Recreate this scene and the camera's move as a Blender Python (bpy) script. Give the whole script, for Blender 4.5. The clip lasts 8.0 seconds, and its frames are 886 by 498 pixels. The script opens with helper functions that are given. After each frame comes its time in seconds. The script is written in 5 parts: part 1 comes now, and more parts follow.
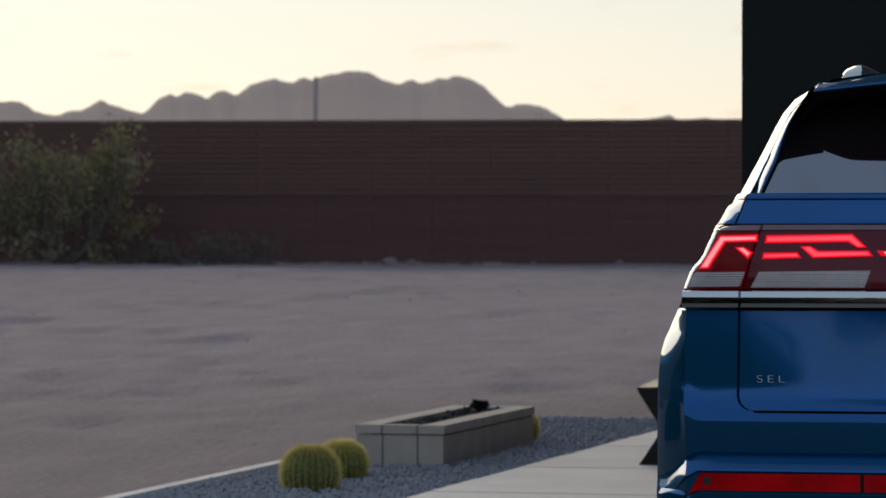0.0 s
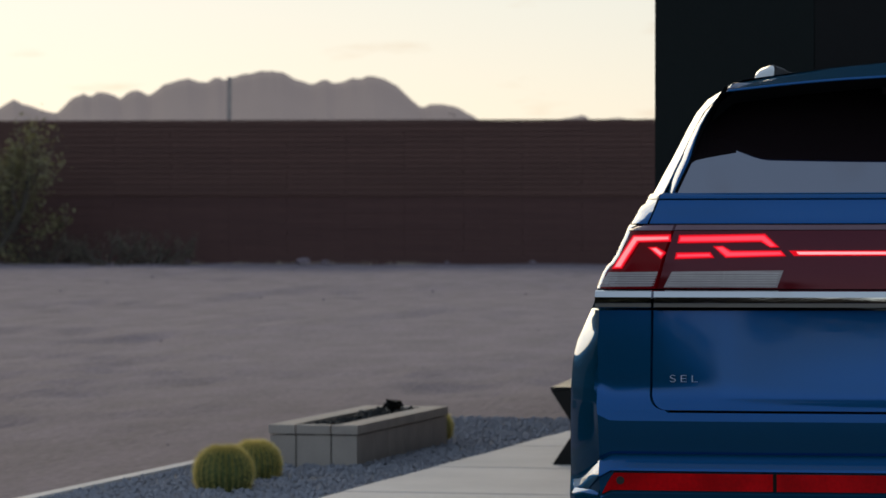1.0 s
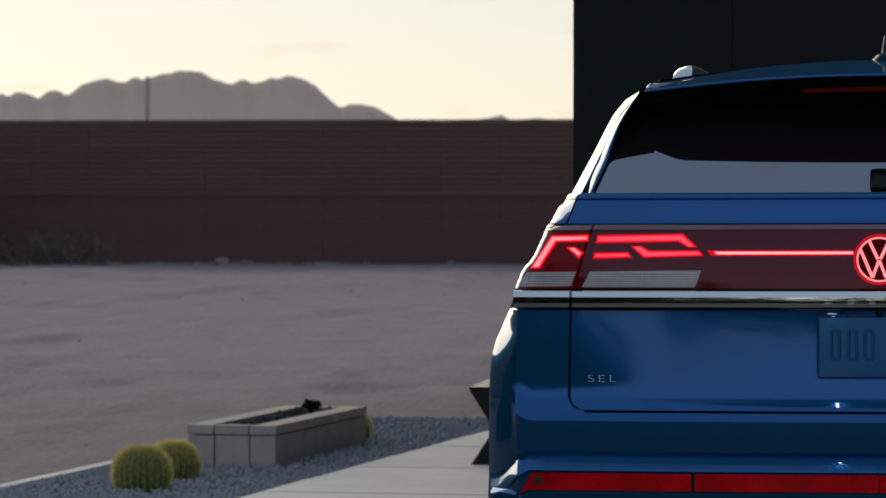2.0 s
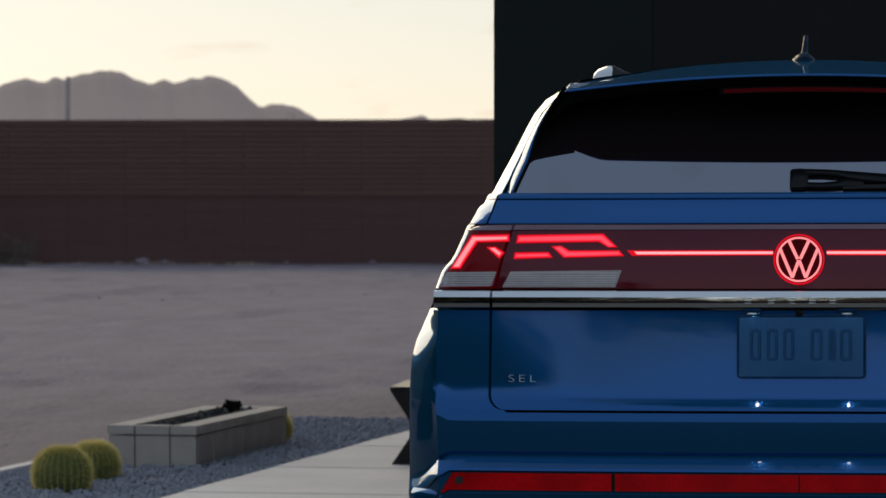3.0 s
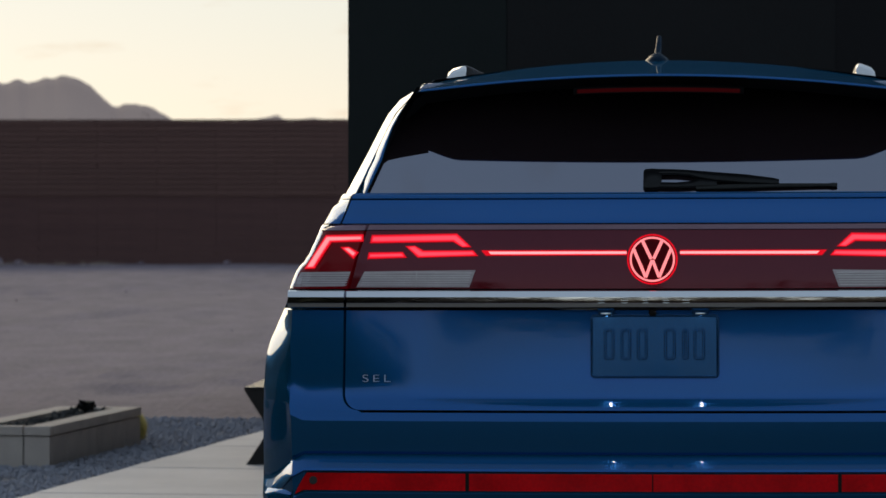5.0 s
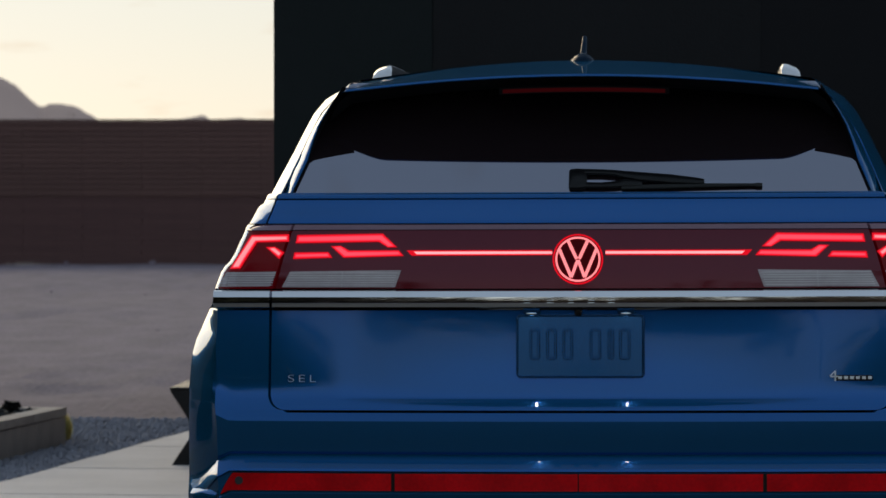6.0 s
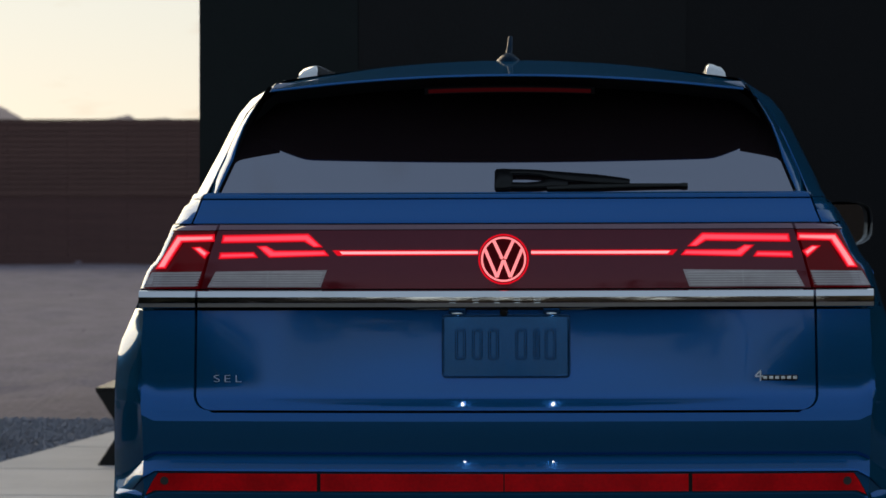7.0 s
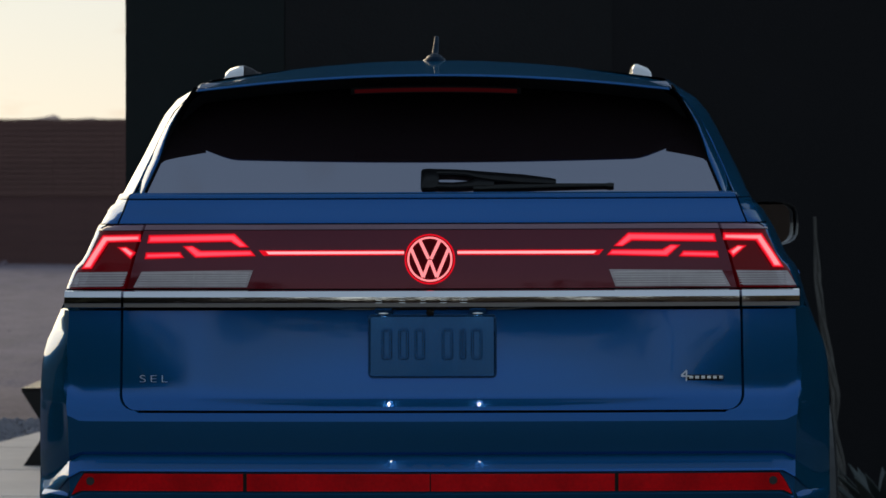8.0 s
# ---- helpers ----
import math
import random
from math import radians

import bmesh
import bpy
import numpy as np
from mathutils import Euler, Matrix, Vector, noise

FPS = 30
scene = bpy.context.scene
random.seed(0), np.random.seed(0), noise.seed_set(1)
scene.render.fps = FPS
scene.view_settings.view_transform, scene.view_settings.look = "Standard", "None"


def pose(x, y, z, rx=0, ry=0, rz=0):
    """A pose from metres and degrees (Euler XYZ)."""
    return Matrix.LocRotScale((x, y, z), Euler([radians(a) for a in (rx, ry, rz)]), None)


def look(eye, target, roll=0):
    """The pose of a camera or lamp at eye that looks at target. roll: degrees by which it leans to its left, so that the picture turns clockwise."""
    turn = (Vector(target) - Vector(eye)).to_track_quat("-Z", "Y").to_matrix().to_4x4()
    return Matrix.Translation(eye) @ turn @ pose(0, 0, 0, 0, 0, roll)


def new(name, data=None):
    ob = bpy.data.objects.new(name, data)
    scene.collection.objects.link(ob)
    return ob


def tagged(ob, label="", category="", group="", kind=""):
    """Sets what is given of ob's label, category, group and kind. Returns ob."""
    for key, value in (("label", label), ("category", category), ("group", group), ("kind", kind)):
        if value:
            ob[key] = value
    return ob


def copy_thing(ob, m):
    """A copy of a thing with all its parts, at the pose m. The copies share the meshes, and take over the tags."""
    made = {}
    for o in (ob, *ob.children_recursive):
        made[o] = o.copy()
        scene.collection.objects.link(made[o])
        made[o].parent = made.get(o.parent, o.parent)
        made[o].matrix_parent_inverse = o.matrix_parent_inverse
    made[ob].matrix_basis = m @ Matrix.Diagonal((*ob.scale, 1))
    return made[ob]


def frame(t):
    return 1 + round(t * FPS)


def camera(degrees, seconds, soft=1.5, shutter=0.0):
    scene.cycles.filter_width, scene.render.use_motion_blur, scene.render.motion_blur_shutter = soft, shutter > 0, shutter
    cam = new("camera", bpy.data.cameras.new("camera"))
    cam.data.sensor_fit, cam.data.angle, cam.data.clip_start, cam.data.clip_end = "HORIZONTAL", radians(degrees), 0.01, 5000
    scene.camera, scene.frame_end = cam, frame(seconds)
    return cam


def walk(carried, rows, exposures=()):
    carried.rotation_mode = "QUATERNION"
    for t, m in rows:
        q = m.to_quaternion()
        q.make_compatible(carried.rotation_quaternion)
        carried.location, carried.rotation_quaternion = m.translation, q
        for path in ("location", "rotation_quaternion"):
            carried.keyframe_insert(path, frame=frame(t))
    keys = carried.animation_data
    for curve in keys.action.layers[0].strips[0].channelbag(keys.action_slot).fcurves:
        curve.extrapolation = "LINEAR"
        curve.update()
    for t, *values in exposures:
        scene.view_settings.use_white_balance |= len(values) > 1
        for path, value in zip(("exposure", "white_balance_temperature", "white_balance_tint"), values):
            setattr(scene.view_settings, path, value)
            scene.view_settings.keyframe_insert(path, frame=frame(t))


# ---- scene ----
FOV = 12.0
cam = camera(FOV, 8.0, soft=1.6)
cam.data.dof.use_dof = True
cam.data.dof.focus_distance = 10.1
cam.data.dof.aperture_fstop = 15.0
EYE = (0.2, -10.0, 1.369)
TILT = -0.776
# a tripod pan: seconds, degrees to the left of the car's axis
PAN = [(0.0, 9.306), (0.5, 8.732), (1.0, 8.133), (1.5, 7.574), (3.0, 5.952), (3.5, 5.439), (4.0, 4.964),
       (4.5, 4.472), (6.0, 2.972), (6.5, 2.454), (7.0, 1.967), (7.5, 1.486), (8.0, 0.97)]
ARM = 0.05      # the lens stands a little ahead of the tripod's axis and swings round it


def stand(a):
    return (EYE[0] - ARM * math.sin(radians(a)) + ARM * math.sin(radians(4.0)), EYE[1] + ARM * math.cos(radians(a)) - ARM, EYE[2])


walk(cam, [(t, pose(*stand(a), 90 + TILT, 0, a)) for t, a in PAN], exposures=[(0.0, 0.0, 6950, 12), (8.0, 0.0, 6950, 12)])

# ---- light: the western sky after sunset ----
SUN_AZ, SUN_EL = -24.0, 8.0
world = bpy.data.worlds.new("dusk_sky")
scene.world = world
world.use_nodes = True
wn = world.node_tree
sky = wn.nodes.new("ShaderNodeTexSky")
sky.sky_type = "NISHITA"
sky.sun_disc = False
sky.sun_elevation = radians(SUN_EL)
sky.sun_rotation = radians(SUN_AZ)
sky.altitude = 300.0
sky.air_density, sky.dust_density, sky.ozone_density = 1.0, 0.3, 4.0
back = wn.nodes["Background"]
back.inputs[1].default_value = 0.455
haze = wn.nodes.new("ShaderNodeGamma")      # thin high haze evens out the sky
haze.inputs[1].default_value = 0.33
wn.links.new(sky.outputs[0], haze.inputs[0])
# a few thin streaks of high cloud
wco = wn.nodes.new("ShaderNodeTexCoord")
wmp = wn.nodes.new("ShaderNodeMapping")
wmp.inputs["Scale"].default_value = (34.0, 34.0, 170.0)
wmp.inputs["Location"].default_value = (0.6, 0.0, 2.3)
streak = wn.nodes.new("ShaderNodeTexNoise")
streak.inputs["Scale"].default_value, streak.inputs["Detail"].default_value = 1.0, 5.0
thin = wn.nodes.new("ShaderNodeMapRange")
thin.inputs[1].default_value, thin.inputs[2].default_value, thin.inputs[4].default_value = 0.60, 0.76, 0.55
cloud = wn.nodes.new("ShaderNodeMix")
cloud.data_type = "RGBA"
cloud.blend_type = "MULTIPLY"
cloud.inputs[7].default_value = (0.86, 0.74, 0.66, 1)
wn.links.new(wco.outputs["Generated"], wmp.inputs[0])
wn.links.new(wmp.outputs[0], streak.inputs[0])
wn.links.new(streak.outputs[0], thin.inputs[0])
wn.links.new(thin.outputs[0], cloud.inputs[0])
wn.links.new(haze.outputs[0], cloud.inputs[6])
wn.links.new(cloud.outputs[2], back.inputs[0])
sun = new("sun", bpy.data.lights.new("sun", "SUN"))
sun.data.energy, sun.data.angle, sun.data.color = 1.3, radians(38), (1.0, 0.82, 0.53)
saz, sel = radians(-25.0), radians(13.0)
sun.matrix_world = look((0, 0, 0), (-math.sin(saz) * math.cos(sel), -math.cos(saz) * math.cos(sel), -math.sin(sel)))


# ---- materials ----
def material(name, colour, rough=0.6, metal=0.0, colour2=None, scale=8.0, bump=0.0, bump_scale=60.0, coat=0.0, ior=1.5,
             emit=None, power=0.0, fine=0.25, stretch=(1, 1, 1), vary=0.0, rough2=None):
    """A surface with two scales of variation: broad stains and fine grain."""
    m = bpy.data.materials.new(name)
    m.use_nodes = True
    t = m.node_tree
    b = t.nodes["Principled BSDF"]
    b.inputs["Roughness"].default_value = rough
    b.inputs["Metallic"].default_value = metal
    b.inputs["IOR"].default_value = ior
    b.inputs["Coat Weight"].default_value = coat
    b.inputs["Coat Roughness"].default_value = 0.03
    b.inputs["Base Color"].default_value = (*colour, 1)
    if emit:
        b.inputs["Emission Color"].default_value = (*emit, 1)
        b.inputs["Emission Strength"].default_value = power
    co = t.nodes.new("ShaderNodeTexCoord")
    mp = t.nodes.new("ShaderNodeMapping")
    mp.inputs["Scale"].default_value = stretch
    t.links.new(co.outputs["Object"], mp.inputs[0])
    if colour2:
        broad = t.nodes.new("ShaderNodeTexNoise")
        broad.inputs["Scale"].default_value = scale
        broad.inputs["Detail"].default_value = 6
        grain = t.nodes.new("ShaderNodeTexNoise")
        grain.inputs["Scale"].default_value = scale * 14
        grain.inputs["Detail"].default_value = 3
        t.links.new(mp.outputs[0], broad.inputs[0])
        t.links.new(mp.outputs[0], grain.inputs[0])
        mixf = t.nodes.new("ShaderNodeMix")
        mixf.inputs[0].default_value = fine
        t.links.new(broad.outputs[0], mixf.inputs[2])
        t.links.new(grain.outputs[0], mixf.inputs[3])
        ramp = t.nodes.new("ShaderNodeMapRange")
        ramp.inputs[1].default_value, ramp.inputs[2].default_value = 0.34, 0.66
        t.links.new(mixf.outputs[0], ramp.inputs[0])
        fac = ramp.outputs[0]
        if vary:
            info = t.nodes.new("ShaderNodeObjectInfo")
            add = t.nodes.new("ShaderNodeMath")
            add.operation = "MULTIPLY_ADD"
            add.inputs[1].default_value = vary
            t.links.new(info.outputs["Random"], add.inputs[0])
            t.links.new(fac, add.inputs[2])
            fac = add.outputs[0]
        mix = t.nodes.new("ShaderNodeMix")
        mix.data_type = "RGBA"
        mix.inputs[6].default_value, mix.inputs[7].default_value = (*colour, 1), (*colour2, 1)
        t.links.new(fac, mix.inputs[0])
        t.links.new(mix.outputs[2], b.inputs["Base Color"])
        if rough2 is not None:
            rr = t.nodes.new("ShaderNodeMapRange")
            rr.inputs[3].default_value, rr.inputs[4].default_value = rough, rough2
            t.links.new(fac, rr.inputs[0])
            t.links.new(rr.outputs[0], b.inputs["Roughness"])
    if bump:
        n = t.nodes.new("ShaderNodeTexNoise")
        n.inputs["Scale"].default_value = bump_scale
        n.inputs["Detail"].default_value = 5
        t.links.new(mp.outputs[0], n.inputs[0])
        bp = t.nodes.new("ShaderNodeBump")
        bp.inputs["Strength"].default_value = 1.0
        bp.inputs["Distance"].default_value = bump
        t.links.new(n.outputs[0], bp.inputs["Height"])
        t.links.new(bp.outputs[0], b.inputs["Normal"])
    return m


PAINT = material("blue_metallic_paint", (0.009, 0.092, 0.385), 0.20, 1.0, (0.010, 0.097, 0.400), 300, coat=0.65, fine=0.5)
PAINT.node_tree.nodes["Principled BSDF"].inputs["Specular Tint"].default_value = (0.42, 0.50, 0.52, 1)
PAINT.node_tree.nodes["Principled BSDF"].inputs["Coat IOR"].default_value = 1.42


def flop_layer(m, share, colour):
    """Flakes that lie askew under the lacquer: a soft teal body below the blue sheen."""
    t = m.node_tree
    b = t.nodes["Principled BSDF"]
    body = t.nodes.new("ShaderNodeBsdfPrincipled")
    body.inputs["Base Color"].default_value = (*colour, 1)
    body.inputs["Roughness"].default_value = 0.6
    body.inputs["Specular IOR Level"].default_value = 0.0
    for k in ("Coat Weight", "Coat Roughness", "Coat IOR"):
        body.inputs[k].default_value = b.inputs[k].default_value
    mx = t.nodes.new("ShaderNodeMixShader")
    mx.inputs[0].default_value = share
    t.links.new(b.outputs[0], mx.inputs[1])
    t.links.new(body.outputs[0], mx.inputs[2])
    t.links.new(mx.outputs[0], t.nodes["Material Output"].inputs[0])


flop_layer(PAINT, 0.5, (0.0005, 0.090, 0.172))
# the glass base is lifted a little for the cabin's inner glow
GLASS = material("privacy_glass", (0.018, 0.011, 0.013), 0.02, 0.0, ior=3.9)
GLASS.node_tree.nodes["Principled BSDF"].inputs["Specular Tint"].default_value = (0.78, 0.82, 1.0, 1)
SILVER = material("brushed_silver", (0.86, 0.87, 0.90), 0.38, 1.0)
BLACK = material("black_plastic", (0.012, 0.012, 0.013), 0.45, 0, (0.02, 0.02, 0.02), 40, bump=0.0003, bump_scale=500)
GLOSSBLACK = material("gloss_black_plastic", (0.006, 0.006, 0.007), 0.08, 0, ior=1.5)
RUBBER = material("rubber", (0.008, 0.008, 0.008), 0.8, 0, (0.014, 0.014, 0.014), 30)
CHROME = material("chrome", (0.66, 0.665, 0.70), 0.04, 1.0)
SATIN = material("satin_silver", (0.72, 0.72, 0.73), 0.22, 1.0)
LAMP = material("red_lamp_cover", (0.075, 0.005, 0.008), 0.04, 0, (0.090, 0.006, 0.010), 3, ior=1.47, emit=(1.0, 0.08, 0.14), power=0.006)
LAMP.node_tree.nodes["Principled BSDF"].inputs["Specular Tint"].default_value = (0.9, 0.55, 0.75, 1)
LAMPTOP = material("smoked_lamp_edge", (0.20, 0.11, 0.145), 0.12, 0, (0.23, 0.13, 0.17), 6, ior=1.5)
GLOW = material("glowing_red_light_guide", (0.12, 0.002, 0.004), 0.3, ior=1.2, emit=(1.0, 0.004, 0.020), power=0.72)
GLOWCORE = material("glowing_pink_light_line", (0.3, 0.1, 0.1), 0.3, ior=1.2, emit=(1.0, 0.25, 0.28), power=1.25)
GLOWHOT = material("glowing_pale_red_light_guide", (0.3, 0.05, 0.05), 0.3, ior=1.2, emit=(1.0, 0.06, 0.10), power=1.25)
CORE = material("glowing_white_hot_core", (0.9, 0.5, 0.5), 0.3, emit=(1.0, 0.24, 0.26), power=1.4)
GLOWMID = material("glowing_rosy_light_guide", (0.3, 0.02, 0.03), 0.3, ior=1.2, emit=(1.0, 0.026, 0.06), power=1.15)
SIDEGLASS = material("side_window_glass", (0.004, 0.004, 0.005), 0.02, ior=1.5)
STEM = material("dry_stem", (0.135, 0.125, 0.115), 0.9, 0, (0.05, 0.046, 0.042), 9)
# the stop lamp's dim red comes from a faint added glow
STOPRED = material("dim_red_lens", (0.04, 0.001, 0.002), 0.6, ior=1.15, emit=(1.0, 0.01, 0.03), power=0.016)
REFLECTOR = material("red_reflector", (0.86, 0.002, 0.008), 0.14, 0, (0.48, 0.001, 0.005), 9, bump=0.0004, bump_scale=350, ior=1.3)
TAILRED = material("lit_red_lens", (0.13, 0.002, 0.006), 0.05, 0, (0.16, 0.003, 0.008), 5, ior=1.22, emit=(1.0, 0.012, 0.03), power=0.016)
CLEAR = material("clear_lens", (0.52, 0.45, 0.47), 0.16, 0, (0.36, 0.29, 0.31), 14, coat=0.6, stretch=(0.4, 1, 14), bump=0.001, bump_scale=30)
RIB = material("bright_lens_rib", (0.74, 0.69, 0.71), 0.12, 0, (0.54, 0.49, 0.51), 30, coat=1.0)
BULB = material("plate_lamp_glow", (1, 1, 1), 0.3, emit=(1.0, 0.92, 0.78), power=70.0)
LENSGLOW = material("lit_plate_lamp_lens", (0.8, 0.8, 0.8), 0.3, emit=(0.85, 0.92, 1.0), power=0.1)
TYRE = material("tyre_rubber", (0.012, 0.012, 0.012), 0.85, 0, (0.022, 0.021, 0.020), 20)
ALLOY = material("alloy_wheel", (0.45, 0.46, 0.48), 0.25, 1.0)
CABIN = material("dark_cabin_lining", (0.006, 0.006, 0.007), 0.9, 0, (0.01, 0.01, 0.01), 9, ior=1.12)
WIPER = material("satin_black_wiper", (0.006, 0.006, 0.007), 0.3, 0, (0.009, 0.009, 0.010), 40, ior=1.3)
ANTENNA = material("dark_blue_antenna", (0.004, 0.016, 0.034), 0.25, 0, (0.006, 0.02, 0.04), 60, ior=1.12)
PLATE = material("blue_plate", (0.006, 0.058, 0.165), 0.16, 0.85, (0.007, 0.062, 0.175), 40, coat=0.15)

SAND = material("desert_sand", (0.240, 0.182, 0.216), 0.95, 0, (0.142, 0.107, 0.126), 2.3, bump=0.02, bump_scale=14, fine=0.5, stretch=(1, 0.3, 1))
GRAVELBED = material("gravel_bed", (0.20, 0.20, 0.225), 0.95, 0, (0.28, 0.28, 0.31), 12, bump=0.01, bump_scale=70)
GRAVEL = material("grey_gravel", (0.25, 0.252, 0.30), 0.9, 0, (0.35, 0.35, 0.405), 9, fine=0.5)
CONCRETE = material("pale_concrete", (0.76, 0.70, 0.69), 0.75, 0, (0.64, 0.59, 0.585), 1.6, bump=0.001, bump_scale=180, vary=0.25)
DRIVE = material("driveway_concrete", (0.125, 0.108, 0.085), 0.85, 0, (0.085, 0.074, 0.06), 0.8, bump=0.002, bump_scale=120)
BLOCK = material("planter_stone", (0.60, 0.51, 0.455), 0.9, 0, (0.48, 0.405, 0.365), 6, bump=0.002, bump_scale=90, vary=0.3)
GROUT = material("dark_grout", (0.07, 0.07, 0.065), 0.95, 0, (0.10, 0.10, 0.09), 20)
LAVA = material("lava_rock", (0.012, 0.011, 0.011), 0.8, 0, (0.03, 0.028, 0.027), 30, bump=0.004, bump_scale=50)
IRON = material("black_steel", (0.012, 0.012, 0.013), 0.5, 0.6, (0.022, 0.02, 0.02), 6)
SLAT = material("weathered_brown_boards", (0.138, 0.066, 0.056), 0.8, 0, (0.104, 0.049, 0.042), 1.2, bump=0.002, bump_scale=40, stretch=(0.25, 1, 4), vary=0.5)
PLINTH = material("rusted_steel_panel", (0.080, 0.034, 0.033), 0.8, 0, (0.108, 0.048, 0.044), 0.8, bump=0.002, bump_scale=30, vary=0.4)
# the wall's falling light, stepped into three tones: corner, middle, rest
CORNERTONE = material("wall_gradient_green", (0.0085, 0.0118, 0.0126), 0.6, 0, (0.0112, 0.0150, 0.0160), 1.2, ior=1.25, bump=0.001, bump_scale=120)
MIDTONE = material("wall_gradient_grey", (0.0102, 0.0098, 0.0112), 0.6, 0, (0.0130, 0.0125, 0.0142), 1.3, ior=1.25, bump=0.001, bump_scale=120)
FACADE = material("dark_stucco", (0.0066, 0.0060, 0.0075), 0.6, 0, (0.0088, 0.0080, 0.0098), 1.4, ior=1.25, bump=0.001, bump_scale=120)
TAN = material("tan_stucco", (0.20, 0.17, 0.12), 0.9, 0, (0.15, 0.13, 0.095), 1.5, bump=0.001, bump_scale=120)
# the range's distance haze is put in as a faint grey-lavender glow
ROCK = material("hazy_mountain_rock", (0.022, 0.019, 0.019), 1.0, 0, (0.017, 0.015, 0.015), 0.02, fine=0.3, emit=(0.090, 0.081, 0.088), power=1.6)
CACTUS = material("cactus_flesh", (0.11, 0.15, 0.045), 0.7, 0, (0.07, 0.10, 0.03), 12)
SPINE = material("yellow_spines", (0.72, 0.64, 0.26), 0.6, 0, (0.44, 0.38, 0.14), 20)
GRASS = material("dry_grass", (0.55, 0.45, 0.37), 0.8, 0, (0.40, 0.32, 0.26), 3)


def let_light_through(m, share, colour):
    """Thin leaves and spines glow when the light is behind them."""
    t = m.node_tree
    b = t.nodes["Principled BSDF"]
    out = t.nodes["Material Output"]
    tr = t.nodes.new("ShaderNodeBsdfTranslucent")
    tr.inputs[0].default_value = (*colour, 1)
    mx = t.nodes.new("ShaderNodeMixShader")
    mx.inputs[0].default_value = share
    t.links.new(b.outputs[0], mx.inputs[1])
    t.links.new(tr.outputs[0], mx.inputs[2])
    t.links.new(mx.outputs[0], out.inputs[0])


let_light_through(SPINE, 0.5, (0.98, 0.84, 0.36))
BARK = material("grey_bark", (0.075, 0.062, 0.05), 0.9, 0, (0.12, 0.10, 0.085), 6, bump=0.004, bump_scale=40)
LEAF = material("desert_leaf", (0.19, 0.17, 0.085), 0.7, 0, (0.26, 0.22, 0.12), 2.5)
# pole wood made paler, haze put into its colour
HAZEDWOOD = material("hazed_pole_wood", (0.42, 0.36, 0.34), 0.9, 0, (0.34, 0.29, 0.28), 3)
let_light_through(LEAF, 0.22, (0.28, 0.24, 0.09))
DRYLEAF = material("dry_brush", (0.15, 0.12, 0.085), 0.8, 0, (0.10, 0.08, 0.055), 3)
AGAVE = material("agave_leaf", (0.032, 0.042, 0.042), 0.55, 0, (0.055, 0.066, 0.064), 7)


# ---- helpers of this scene ----
def link_mesh(name, bm, mat, parent=None, label=""):
    me = bpy.data.meshes.new(name)
    bm.to_mesh(me)
    bm.free()
    me.materials.append(mat)
    ob = new(name, me)
    if parent:
        ob.parent = parent
    if label:
        ob["label"] = label
    return ob


def part(name, bm, mat, parent, label=""):
    """One mesh object under a thing or a part (their origins all lie at the world's origin or at the thing's base)."""
    return link_mesh(name, bm, mat, parent, label)


def smooth(ob, angle=40):
    me = ob.data
    for p in me.polygons:
        p.use_smooth = True
    bm = bmesh.new()
    bm.from_mesh(me)
    for e in bm.edges:
        if len(e.link_faces) == 2 and e.calc_face_angle() > radians(angle):
            e.smooth = False
    bm.to_mesh(me)
    bm.free()
    return ob


def empty(name, m=Matrix()):
    ob = new(name)
    ob.matrix_basis = m
    return ob


def box(bm, x0, x1, y0, y1, z0, z1, bevel=0.0, m=None):
    r = bmesh.ops.create_cube(bm, size=1)
    vs = r["verts"]
    bmesh.ops.scale(bm, verts=vs, vec=(x1 - x0, y1 - y0, z1 - z0))
    bmesh.ops.translate(bm, verts=vs, vec=((x0 + x1) / 2, (y0 + y1) / 2, (z0 + z1) / 2))
    if bevel:
        es = list({e for v in vs for e in v.link_edges})
        r2 = bmesh.ops.bevel(bm, geom=es, offset=bevel, segments=2, affect="EDGES", profile=0.7)
        vs = list({v for f in r2["faces"] for v in f.verts} | {v for v in vs if v.is_valid})
    if m is not None:
        bmesh.ops.transform(bm, matrix=m, verts=vs)
    return bm


def box_bm(*a, **k):
    return box(bmesh.new(), *a, **k)


def tube(bm, pts, radii, sides=8, cap=True):
    """A tube of changing radius along a run of points."""
    rings = []
    n = len(pts)
    for i, p in enumerate(pts):
        p = Vector(p)
        d = (Vector(pts[min(i + 1, n - 1)]) - Vector(pts[max(i - 1, 0)])).normalized()
        a = d.orthogonal().normalized() if abs(d.z) > 0.9 else d.cross(Vector((0, 0, 1))).normalized()
        b = d.cross(a).normalized()
        r = radii[i] if hasattr(radii, "__len__") else radii
        rings.append([bm.verts.new(p + a * r * math.cos(2 * math.pi * k / sides) + b * r * math.sin(2 * math.pi * k / sides)) for k in range(sides)])
    for r0, r1 in zip(rings, rings[1:]):
        for k in range(sides):
            bm.faces.new((r0[k], r0[(k + 1) % sides], r1[(k + 1) % sides], r1[k]))
    if cap:
        bm.faces.new(rings[0][::-1])
        bm.faces.new(rings[-1])
    return bm


